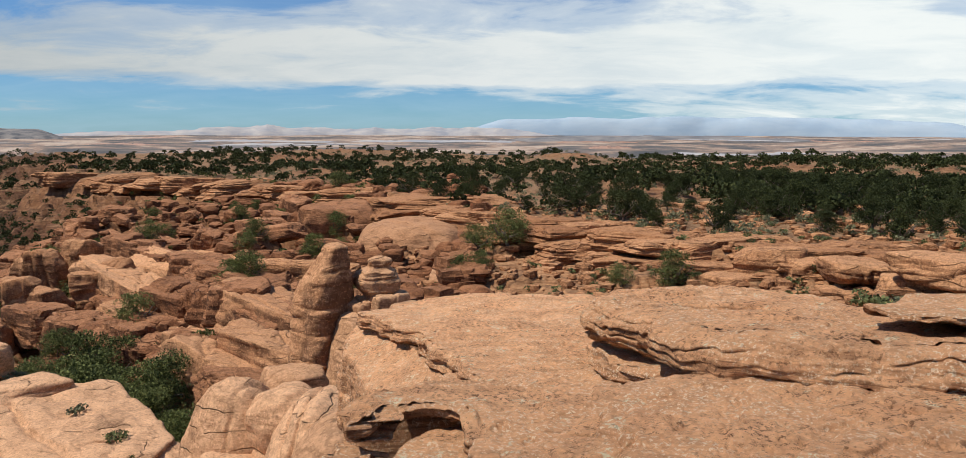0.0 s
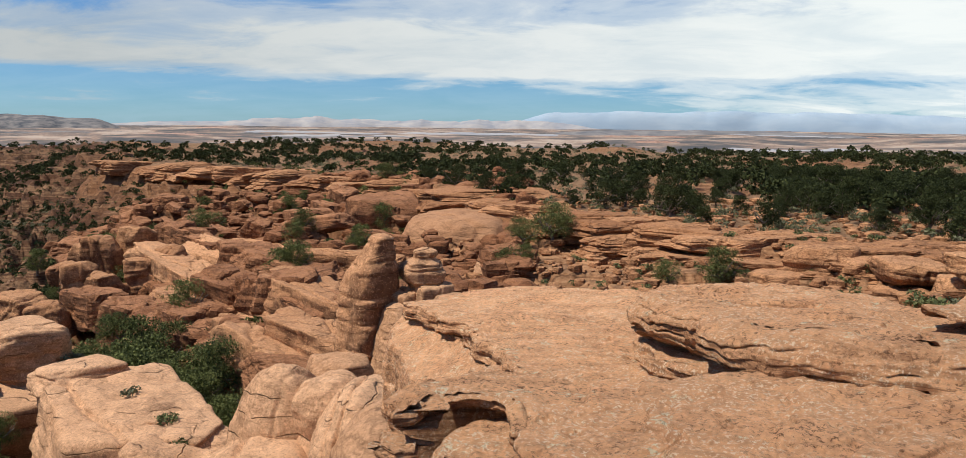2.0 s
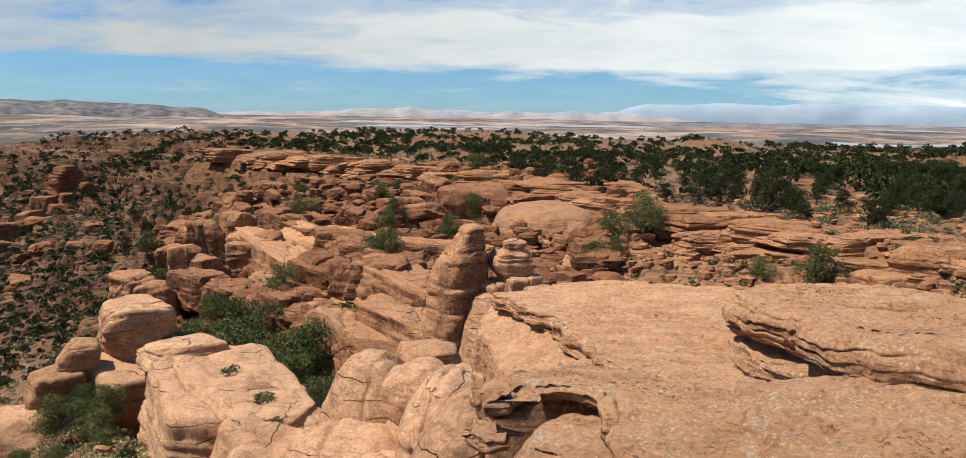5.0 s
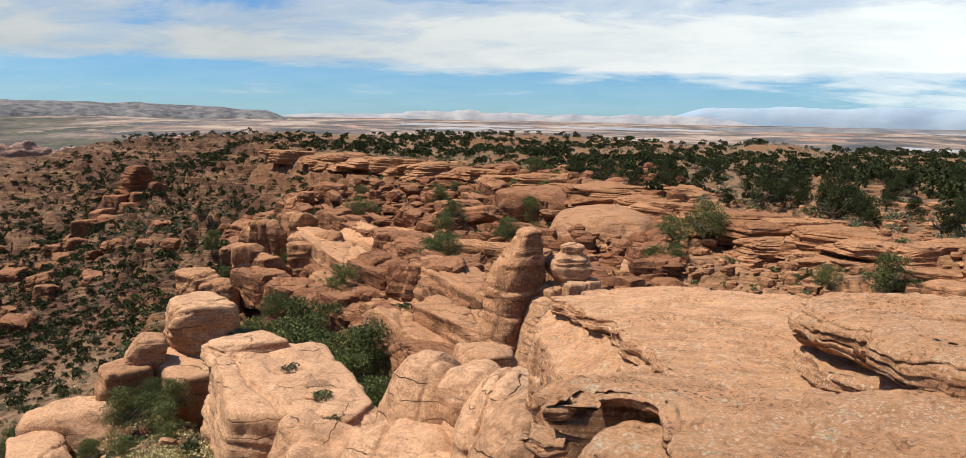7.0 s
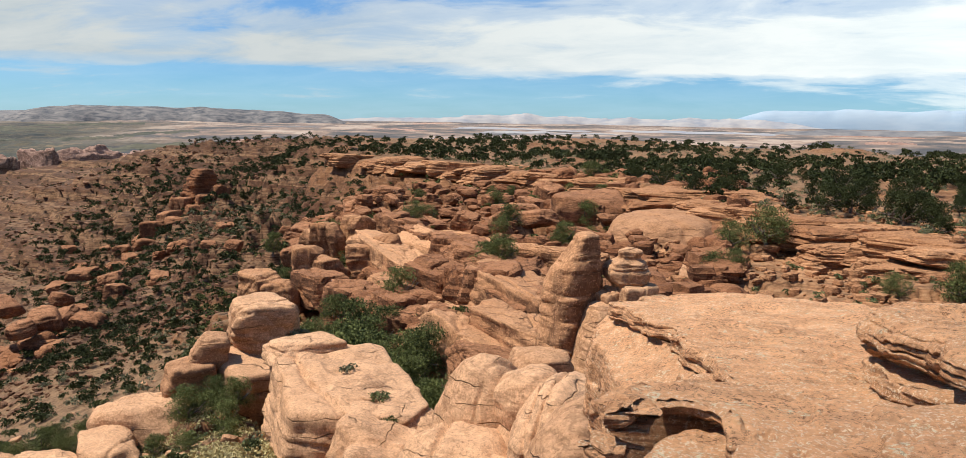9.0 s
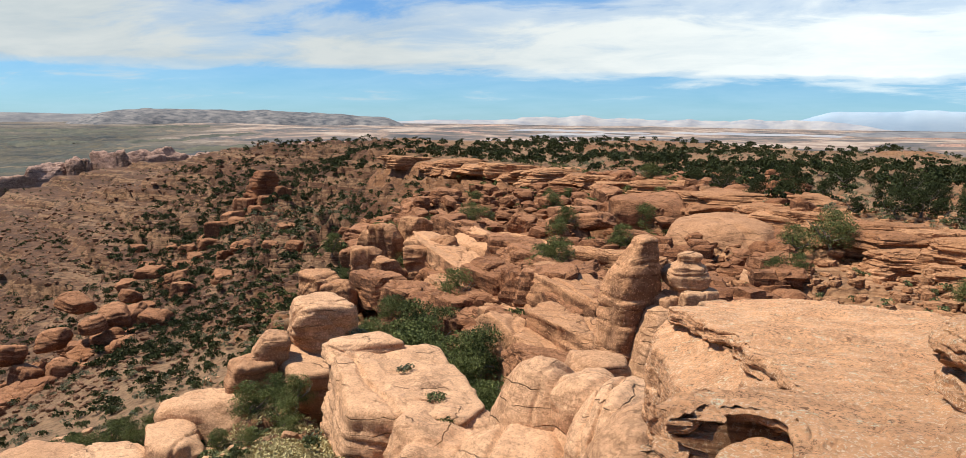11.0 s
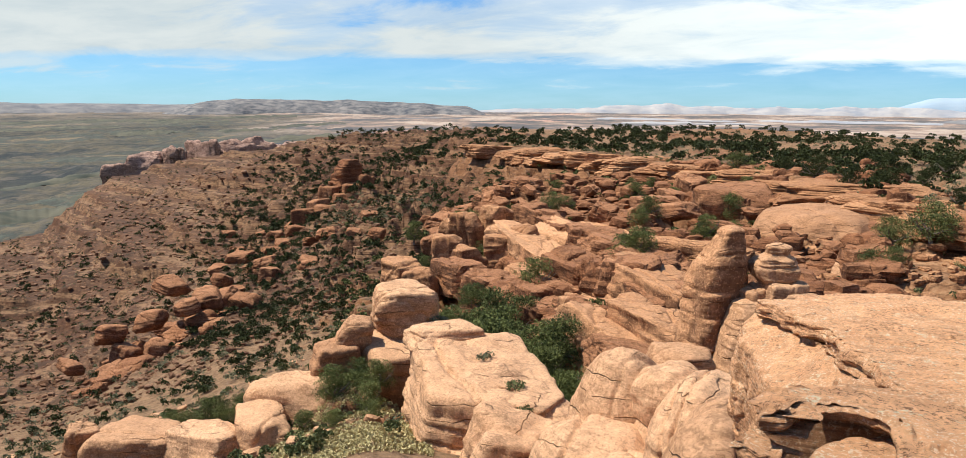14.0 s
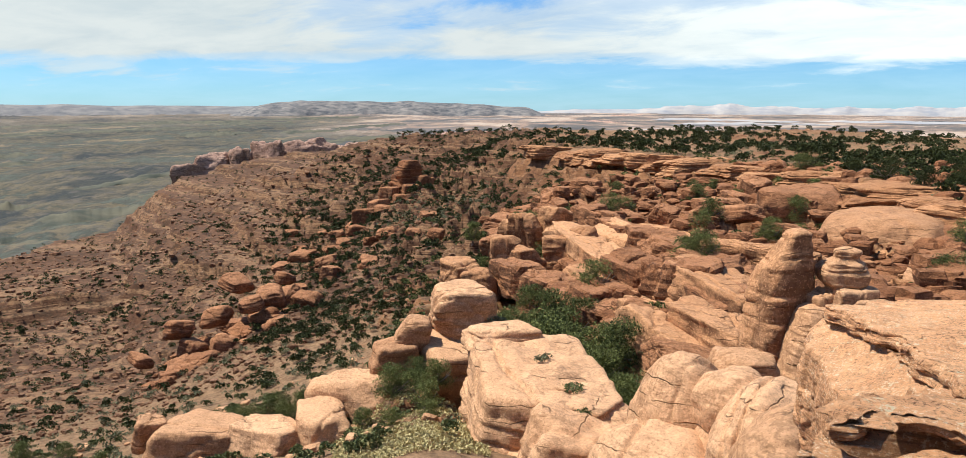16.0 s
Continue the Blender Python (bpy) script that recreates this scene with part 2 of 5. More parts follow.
def ground_material():
    """rock, soil and plain by the weights that the ground's own zones carry"""
    m, nt, bsdf = material("ground_cover")
    p = world_pos(nt)
    at = nt.nodes.new("ShaderNodeAttribute")
    at.attribute_name = "zone"
    zs = nt.nodes.new("ShaderNodeSeparateColor")
    nt.links.new(at.outputs["Color"], zs.inputs[0])
    soil_w, red_w, far_w = zs.outputs
    up = upness(nt)
    mott = noise_tex(nt, p, 0.22, 6, 0.65)
    grain = noise_tex(nt, p, 1.6, 8, 0.8)
    beds = noise_tex(nt, mapping(nt, p, (0.16, 0.16, 3.4), rot=(0.03, 0.04, 0)), 1.0, 6, 0.68, 0.7)
    rock = ramp(nt, mott, [(0.36, (0.16, 0.066, 0.029)), (0.62, (0.32, 0.155, 0.075))])
    pale_slope = ramp(nt, grain, [(0.35, (0.34, 0.16, 0.075)), (0.62, (0.58, 0.31, 0.16))])
    rock = mixc(nt, at.outputs["Alpha"], rock, pale_slope)
    rock = mixc(nt, ramp(nt, beds, [(0.44, 0.0), (0.58, 0.6), (0.66, 0.8)]), rock, (0.17, 0.075, 0.038))
    rock = mixc(nt, ramp(nt, grain, [(0.52, 0.0), (0.66, 0.6)]), rock, (0.46, 0.28, 0.165))
    rock = mixc(nt, ramp(nt, grain, [(0.32, 0.7), (0.46, 0.0)]), rock, (0.15, 0.068, 0.035))
    rock = mixc(nt, math_node(nt, "MULTIPLY", crack_lines(nt, p, 0.42, 0.08), 0.75), rock, (0.07, 0.03, 0.016))
    soil = ramp(nt, grain, [(0.34, (0.085, 0.048, 0.027)), (0.62, (0.31, 0.185, 0.105))])
    flat_w = math_node(nt, "MULTIPLY", soil_w, ramp(nt, up, [(0.72, 0.0), (0.93, 1.0)]))
    col = mixc(nt, flat_w, rock, soil)
    wide_m = noise_tex(nt, p, 0.022, 5, 0.6)
    # talus is brown of itself; its tones are also lowered for cloud shade
    talus = ramp(nt, wide_m, [(0.35, (0.06, 0.025, 0.014)), (0.65, (0.125, 0.056, 0.030))])
    bands = noise_tex(nt, mapping(nt, p, (0.008, 0.008, 0.62)), 1.0, 7, 0.72, 0.4)
    talus = mixc(nt, ramp(nt, bands, [(0.5, 0.0), (0.53, 0.95), (0.57, 0.9), (0.60, 0.1), (0.66, 0.7)]), talus, (0.25, 0.14, 0.078))
    talus = mixc(nt, ramp(nt, bands, [(0.36, 0.7), (0.44, 0.0)]), talus, (0.075, 0.03, 0.018))
    lumps = noise_tex(nt, p, 0.38, 6, 0.75)
    talus = mixc(nt, ramp(nt, lumps, [(0.42, 0.8), (0.5, 0.0)]), talus, (0.035, 0.018, 0.011))
    talus = mixc(nt, ramp(nt, lumps, [(0.55, 0.0), (0.62, 0.7)]), talus, (0.20, 0.11, 0.062))
    talus = mixc(nt, ramp(nt, grain, [(0.34, 0.75), (0.5, 0.0)]), talus, (0.045, 0.03, 0.02))
    talus = mixc(nt, ramp(nt, grain, [(0.54, 0.0), (0.66, 0.5)]), talus, (0.18, 0.098, 0.055))
    col = mixc(nt, red_w, col, talus)
    wide = noise_tex(nt, mapping(nt, p, (0.0034, 0.0034, 0.0034)), 1.0, 10, 0.72, 0.35)
    dots = noise_tex(nt, p, 0.03, 6, 0.7)
    plain = ramp(nt, wide, [(0.40, (0.075, 0.075, 0.08)), (0.47, (0.15, 0.125, 0.115)), (0.52, (0.28, 0.19, 0.145)), (0.58, (0.42, 0.325, 0.265))])
    low = ramp(nt, wide, [(0.40, (0.028, 0.032, 0.034)), (0.45, (0.065, 0.058, 0.046)), (0.48, (0.12, 0.095, 0.06)), (0.51, (0.045, 0.047, 0.042)), (0.54, (0.075, 0.085, 0.068)), (0.57, (0.055, 0.052, 0.046)), (0.61, (0.18, 0.135, 0.085))])
    patch = noise_tex(nt, p, 0.02, 8, 0.75, 0.3)
    low = mixc(nt, ramp(nt, patch, [(0.40, 0.75), (0.50, 0.0)]), low, (0.055, 0.052, 0.042))
    low = mixc(nt, ramp(nt, patch, [(0.54, 0.0), (0.66, 0.6)]), low, (0.17, 0.13, 0.085))
    plain = mixc(nt, soil_w, plain, low)
    plain = mixc(nt, math_node(nt, "MULTIPLY", ramp(nt, dots, [(0.55, 0.0), (0.62, 1.0)]), 0.5), plain, (0.12, 0.10, 0.085))
    col = mixc(nt, far_w, col, plain)
    nt.links.new(col, bsdf.inputs["Base Color"])
    bsdf.inputs["Roughness"].default_value = 0.95
    hgt = math_node(nt, "ADD", math_node(nt, "MULTIPLY", beds, 0.9), math_node(nt, "MULTIPLY", grain, 0.5))
    bump(nt, bsdf, hgt, 1.0, 0.3)
    return m


M_GROUND = ground_material()


def leaf_material(name, a, b):
    m, nt, bsdf = material(name)
    geo = nt.nodes.new("ShaderNodeNewGeometry")
    obi = nt.nodes.new("ShaderNodeObjectInfo")
    v = math_node(nt, "ADD", math_node(nt, "MULTIPLY", geo.outputs["Random Per Island"], 0.75), math_node(nt, "MULTIPLY", obi.outputs["Random"], 0.25))
    nt.links.new(ramp(nt, v, [(0.1, a), (0.9, b)]), bsdf.inputs["Base Color"])
    bsdf.inputs["Roughness"].default_value = 0.8
    return m


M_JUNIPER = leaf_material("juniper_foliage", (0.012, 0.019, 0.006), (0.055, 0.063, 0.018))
# near junipers and canyon shrubs use a lighter leaf copy with sunlight painted in
M_SUNLIT_LEAF = leaf_material("juniper_foliage_lit_copy", (0.022, 0.034, 0.010), (0.20, 0.215, 0.07))
M_SAGE = leaf_material("grey_shrub", (0.09, 0.10, 0.06), (0.24, 0.23, 0.13))
M_SHRUB = leaf_material("desert_shrub", (0.05, 0.07, 0.028), (0.22, 0.22, 0.09))
M_GRASS = leaf_material("dry_grass", (0.30, 0.25, 0.11), (0.56, 0.46, 0.24))


def bark_material():
    m, nt, bsdf = material("grey_bark")
    p = world_pos(nt)
    f = noise_tex(nt, mapping(nt, p, (14, 14, 3)), 1.0, 4, 0.6)
    nt.links.new(ramp(nt, f, [(0.3, (0.07, 0.05, 0.04)), (0.7, (0.22, 0.18, 0.15))]), bsdf.inputs["Base Color"])
    bsdf.inputs["Roughness"].default_value = 0.95
    return m


M_BARK = bark_material()


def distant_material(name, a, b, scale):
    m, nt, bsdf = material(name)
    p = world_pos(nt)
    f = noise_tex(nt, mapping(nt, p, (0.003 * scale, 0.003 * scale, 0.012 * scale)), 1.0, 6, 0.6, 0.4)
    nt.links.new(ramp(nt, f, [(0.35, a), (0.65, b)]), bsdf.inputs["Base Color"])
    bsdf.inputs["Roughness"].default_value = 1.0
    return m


# haze of distance is painted into the far cliffs' and mountains' base colours
M_PALE = distant_material("haze_pale_cliffs", (0.28, 0.285, 0.32), (0.42, 0.385, 0.375), 3.0)
M_HAZE_BLUE = distant_material("haze_blue_mountains", (0.28, 0.36, 0.46), (0.36, 0.43, 0.51), 1.0)
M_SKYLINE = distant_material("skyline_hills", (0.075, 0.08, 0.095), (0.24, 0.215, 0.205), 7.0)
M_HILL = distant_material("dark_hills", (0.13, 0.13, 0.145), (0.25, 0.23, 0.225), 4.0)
M_VALE = distant_material("valley_hills", (0.055, 0.06, 0.05), (0.135, 0.12, 0.085), 6.0)

# ================= noise on arrays =================


def _hash(ix, iy, iz, seed):
    h = (ix * 374761393 + iy * 668265263 + iz * 2147483647 + seed * 1274126177) & 0xFFFFFFFF
    h = ((h ^ (h >> 13)) * 1274126177) & 0xFFFFFFFF
    h = ((h ^ (h >> 16)) * 2246822519) & 0xFFFFFFFF
    return ((h ^ (h >> 15)) & 0xFFFFFF) / float(0xFFFFFF)


def vnoise(x, y, z=0.0, seed=0):
    """value noise, 0 to 1"""
    x, y = np.asarray(x, float), np.asarray(y, float)
    z = np.zeros_like(x) + z
    ix, iy, iz = np.floor(x).astype(np.int64), np.floor(y).astype(np.int64), np.floor(z).astype(np.int64)
    fx, fy, fz = x - ix, y - iy, z - iz
    fx, fy, fz = (f * f * f * (f * (f * 6 - 15) + 10) for f in (fx, fy, fz))
    out = 0
    for dx in (0, 1):
        for dy in (0, 1):
            for dz in (0, 1):
                w = (fx if dx else 1 - fx) * (fy if dy else 1 - fy) * (fz if dz else 1 - fz)
                out = out + w * _hash(ix + dx, iy + dy, iz + dz, seed)
    return out


def fbm(x, y, z=0.0, octaves=4, seed=0, gain=0.5):
    """-1 to 1"""
    out, amp, tot, f = 0, 1.0, 0.0, 1.0
    for o in range(octaves):
        out = out + amp * (2 * vnoise(np.asarray(x) * f + 17.3 * o, np.asarray(y) * f - 9.1 * o, np.asarray(z) * f + 4.7 * o, seed + o) - 1)
        tot += amp
        amp *= gain
        f *= 2.03
    return out / tot


def cells(x, y, seed=0):
    """Voronoi: the way to the border between the two nearest cells, and the nearest cell's random number"""
    ix, iy = np.floor(x).astype(np.int64), np.floor(y).astype(np.int64)
    f1, f2, rnd = np.full(x.shape, 9.0), np.full(x.shape, 9.0), np.zeros(x.shape)
    zero = np.zeros_like(ix)
    for dx in (-1, 0, 1):
        for dy in (-1, 0, 1):
            cx, cy = ix + dx, iy + dy
            px, py = cx + _hash(cx, cy, zero, seed), cy + _hash(cx, cy, zero + 1, seed)
            d = np.hypot(x - px, y - py)
            near = d < f1
            f2 = np.where(near, f1, np.minimum(f2, d))
            rnd = np.where(near, _hash(cx, cy, zero + 2, seed), rnd)
            f1 = np.where(near, d, f1)
    return f2 - f1, rnd


def smooth(a, b, v):
    t = np.clip((v - a) / (b - a), 0, 1)
    return t * t * (3 - 2 * t)


# ================= the ground: one sheet to the horizon =================
# The land by bearing (degrees from the first view's heading, left is minus): how far off and how high each line of it runs.
BEARING = [-180, -110, -66, -57, -52, -45, -36, -25, -12, 0, 15, 31, 80, 180]
SHELF_R = [6, 6, 12, 12, 12, 12, 12, 12, 10, 12, 12, 11, 8, 6]
SHELF_Z = [-0.4, -1.6, -7.5, -7.5, -7.5, -7.5, -7.5, -7.5, -5.5, -2.9, -2.2, -1.8, -0.8, -0.4]
FOOT_R = [30, 36, 40, 40, 41, 42, 40, 42, 30, 28, 28, 25, 30, 30]
FOOT_Z = [-4, -10, -17, -17, -16.7, -16.4, -14, -16, -12.5, -9.5, -8, -6.5, -5, -4]
GULLY_R = [60, 90, 110, 110, 110, 110, 95, 55, 60, 52, 48, 42, 50, 60]
GULLY_Z = [-6, -24, -35, -35, -31, -25.6, -18.5, -14.2, -11.6, -11, -9.5, -8, -6.5, -6]
SLOPE_R = [80, 130, 150, 150, 150, 150, 125, 88, 85, 66, 56, 52, 60, 80]
SLOPE_Z = [-7, -32, -43, -43, -37.5, -29.7, -19.3, -13.4, -11, -9.8, -8.8, -7.8, -7, -7]
TOE_R = [90, 160, 194, 194, 197, 200, 200, 152, 117, 78, 61, 58, 70, 90]
TOE_Z = [-7, -34, -44.5, -44.5, -39, -32, -20.5, -10.4, -9.8, -8.9, -8.3, -7.7, -7, -7]
RIM_R = [100, 170, 200, 200, 207, 215, 250, 160, 122, 80, 64, 62, 80, 100]
RIM_Z = [-7, -33, -40.5, -40.5, -36, -31, -16, -7.0, -7.0, -7.0, -7.0, -7.0, -7, -7]
EDGE_R = [300, 300, 260, 400, 420, 430, 310, 300, 320, 270, 210, 190, 200, 300]
EDGE_Z = [-7, -34, -47.5, -57.5, -35, -23, -10.5, -7.2, -6.9, -7.0, -6.0, -4.6, -6, -7]
PLAIN_Z = [-60, -90, -155, -132, -115, -92, -68, -60, -60, -60, -60, -60, -60, -60]
LINES_R = np.array([SHELF_R, FOOT_R, GULLY_R, SLOPE_R, TOE_R, RIM_R, EDGE_R], float)
LINES_Z = np.array([SHELF_Z, FOOT_Z, GULLY_Z, SLOPE_Z, TOE_Z, RIM_Z, EDGE_Z], float)


def by_bearing(az, values):
    """smooth between the bearings"""
    b = np.array(BEARING, float)
    i = np.clip(np.searchsorted(b, az, side="right") - 1, 0, len(b) - 2)
    t = np.clip((az - b[i]) / (b[i + 1] - b[i]), 0, 1)
    t = 0.5 * t + 0.5 * t * t * (3 - 2 * t)
    v = np.array(values, float)
    return v[i] * (1 - t) + v[i + 1] * t


def lay(az, r):
    """height of the bare land, and along which line it lies (0 to 8)"""
    rr = [np.zeros_like(r)] + [by_bearing(az, row) for row in LINES_R] + [np.full_like(r, 720.0), np.full_like(r, 4900.0)]
    zz = [np.full_like(r, -0.25)] + [by_bearing(az, row) for row in LINES_Z] + [by_bearing(az, PLAIN_Z), np.full_like(r, -36.0)]
    z, where = np.full_like(r, -36.0), np.full_like(r, 9.0)
    for k in range(9):
        t = (r - rr[k]) / (rr[k + 1] - rr[k])
        hit = (t >= 0) & (t < 1)
        z = np.where(hit, zz[k] + (zz[k + 1] - zz[k]) * t, z)
        where = np.where(hit, k + t, where)
    return z, where


def bump_on(v, a, b, soft):
    return smooth(a - soft, a + soft, v) * (1 - smooth(b - soft, b + soft, v))


def land(x, y):
    """x, y -> height, and the weights of soil, red talus and far plain"""
    x, y = np.asarray(x, float), np.asarray(y, float)
    r = np.hypot(x, y)
    az0 = np.degrees(np.arctan2(x, y))
    wob = fbm(x / 14, y / 14, 0, 3, 5)
    r1 = r * (1 + 0.035 * wob * smooth(20, 60, r))
    az = az0 + 1.6 * fbm(x / 22, y / 22, 3.0, 3, 8) * smooth(25, 60, r)
    z, k = lay(az, r1)
    canyon = bump_on(az0, -39, -4, 3) * bump_on(k, 2.0, 5.7, 0.25)
    left = 1 - smooth(-47, -38, az0 + 4 * wob)
    brown = 1 - smooth(-30, -25, az0 + 3 * wob)
    red = np.maximum(left * smooth(60, 120, r), brown * smooth(75, 100, r)) * (1 - smooth(560, 760, r))
    plateau = smooth(5.9, 6.1, k) * (1 - smooth(6.9, 7.2, k)) * (1 - left)
    bowl = smooth(-11, -4, az0) * bump_on(k, 2.0, 5.9, 0.2)
    far = smooth(7.3, 7.9, k)
    spur = bump_on(az0, -47, -30, 3) * bump_on(r, 170, 330, 25)
    # broken blocks
    wx, wy = x + 2.2 * fbm(x / 5, y / 5, 1.0, 3, 21), y + 2.2 * fbm(x / 5, y / 5, 2.0, 3, 22)
    gap, cell = cells((wx * 0.92 + wy * 0.4) / 8.5, (wy * 0.92 - wx * 0.4) / 5.2, 3)
    gap2, cell2 = cells(wx / 2.9, wy / 2.5, 4)
    block = smooth(0.02, 0.3, gap) * (0.15 + 1.0 * cell)
    small = smooth(0.02, 0.4, gap2) * (0.2 + 0.8 * cell2)
    z = z + canyon * (2.1 * (block - 0.45) + 1.1 * (small - 0.35))
    z = z + spur * (1.4 * (block - 0.4) + 0.8 * (small - 0.35))
    z = z + bowl * (0.5 * (block - 0.4) + 0.35 * (small - 0.3))
    z = z + plateau * (0.7 * (block - 0.4) * smooth(-0.1, 0.3, wob) + 0.15 * small) + plateau * 1.1 * smooth(0.1, 0.5, fbm(x / 26, y / 26, 7, 3, 31)) * smooth(120, 200, r)
    z = z + red * (1.1 * (small - 0.35) * smooth(-0.2, 0.4, wob) + 3.0 * fbm(x / 45, y / 45, 1, 4, 12) * smooth(90, 200, r))
    # ledges
    rough = np.clip(canyon + 0.9 * bowl + 0.6 * plateau + spur + 0.75 * red, 0, 1)
    step = np.where(left > 0.5, np.where(r > 150, 3.6, 2.3), 1.05)
    q = (z + 0.55 * fbm(x / 9, y / 9, 4, 3, 14)) / step
    f = q - np.floor(q)
    z = z + rough * 0.85 * step * (smooth(0.36, 0.64, f) - f)
    z = z + 0.12 * fbm(x / 1.1, y / 1.1, 0, 3, 40) * (1 - far) * smooth(5, 14, r)
    z = z + far * (14.0 * (1 - 0.5 * left) * fbm(x / 420, y / 420, 0, 4, 51) + 2.5 * fbm(x / 60, y / 60, 0, 3, 52) + 5.0 * left * np.abs(fbm(x / 130, y / 130, 0, 4, 53))) * (1 - 0.6 * smooth(2500, 4600, r))
    soil = np.clip(0.9 * plateau * (1 - 0.8 * smooth(0.1, 0.5, fbm(x / 26, y / 26, 7, 3, 31))) + bump_on(az0, -60, -15, 6) * bump_on(k, 1.2, 2.6, 0.3) + 0.5 * bowl * smooth(0, 0.4, fbm(x / 7, y / 7, 2, 3, 61)) + left, 0, 1)
    flatlet = bump_on(az0, -40, -31, 1.5) * bump_on(r, 138, 185, 8)
    soil = np.clip(soil + flatlet, 0, 1) * (1 - far) + far * (1 - smooth(-46, -36, az0 + 6 * fbm(x / 500, y / 500, 0, 2, 9))) * (1 - 0.5 * smooth(2500, 4500, r))
    return z, soil, np.clip(0.9 * red + 0.5 * flatlet, 0, 1), far, 0.85 * bowl


def height(x, y):
    return float(land(np.array([x]), np.array([y]))[0][0])


def polar(az, r, z=0.0):
    a = radians(az)
    return Vector((r * math.sin(a), r * math.cos(a), z))


def mesh_from(name, verts, faces, mat, smooth_shade=True):
    """a mesh from numpy arrays; faces: an (n, 4) or (n, 3) array"""
    me = bpy.data.meshes.new(name)
    verts, faces = np.asarray(verts, np.float32), np.asarray(faces, np.int32)
    n, s = faces.shape
    me.vertices.add(len(verts))
    me.vertices.foreach_set("co", verts.ravel())
    me.loops.add(n * s)
    me.loops.foreach_set("vertex_index", faces.ravel())
    me.polygons.add(n)
    me.polygons.foreach_set("loop_start", np.arange(0, n * s, s, dtype=np.int32))
    me.polygons.foreach_set("use_smooth", np.full(n, smooth_shade))
    me.update(calc_edges=True)
    if mat:
        me.materials.append(mat)
    return me


def grid_faces(rows, cols, wrap=False):
    i = np.arange(rows - 1)[:, None]
    j = np.arange(cols if wrap else cols - 1)[None, :]
    a = i * cols + j
    b = i * cols + (j + 1) % cols
    return np.stack([a, b, b + cols, a + cols], -1).reshape(-1, 4)


def build_ground():
    az = np.concatenate([np.arange(-180, -70, 4.0), np.arange(-70, 38, 0.18), np.arange(38, 180, 4.0)])
    r = np.concatenate([[0.01], np.geomspace(1.2, 18, 40, endpoint=False), np.geomspace(18, 460, 520, endpoint=False), np.geomspace(460, 4900, 110)])
    R, A = np.meshgrid(r, az, indexing="ij")
    x, y = R * np.sin(np.radians(A)), R * np.cos(np.radians(A))
    z, soil, red, far, slope = land(x.ravel(), y.ravel())
    z = z - 1.1 * smooth(1.0, 3.5, np.hypot(x, y).ravel()) * (1 - smooth(8, 14, np.hypot(x, y).ravel())) - 0.5 * (np.hypot(x, y).ravel() < 9)
    me = mesh_from("ground", np.stack([x.ravel(), y.ravel(), z], 1), grid_faces(len(r), len(az), True)[:, ::-1], M_GROUND)
    col = me.attributes.new("zone", "FLOAT_COLOR", "POINT")
    col.data.foreach_set("color", np.stack([soil, red, far, slope], 1).astype(np.float32).ravel())
    return tagged(new("ground", me), "desert ground of ledged orange sandstone, red talus and far pale plain", "ground", kind="structure")


build_ground()

# ================= foreground slabs =================


def inside(x, y, pts):
    """how far each place lies inside the outline (outside: minus)"""
    best, odd = np.full(x.shape, 1e9), np.zeros(x.shape, bool)
    for (px, py), (qx, qy) in zip(pts, np.roll(pts, -1, 0)):
        ex, ey = qx - px, qy - py
        t = np.clip(((x - px) * ex + (y - py) * ey) / (ex * ex + ey * ey), 0, 1)
        best = np.minimum(best, np.hypot(x - px - t * ex, y - py - t * ey))
        odd ^= ((py > y) != (qy > y)) & (x < (qx - px) * (y - py) / (qy - py + 1e-12) + px)
    return np.where(odd, best, -best)


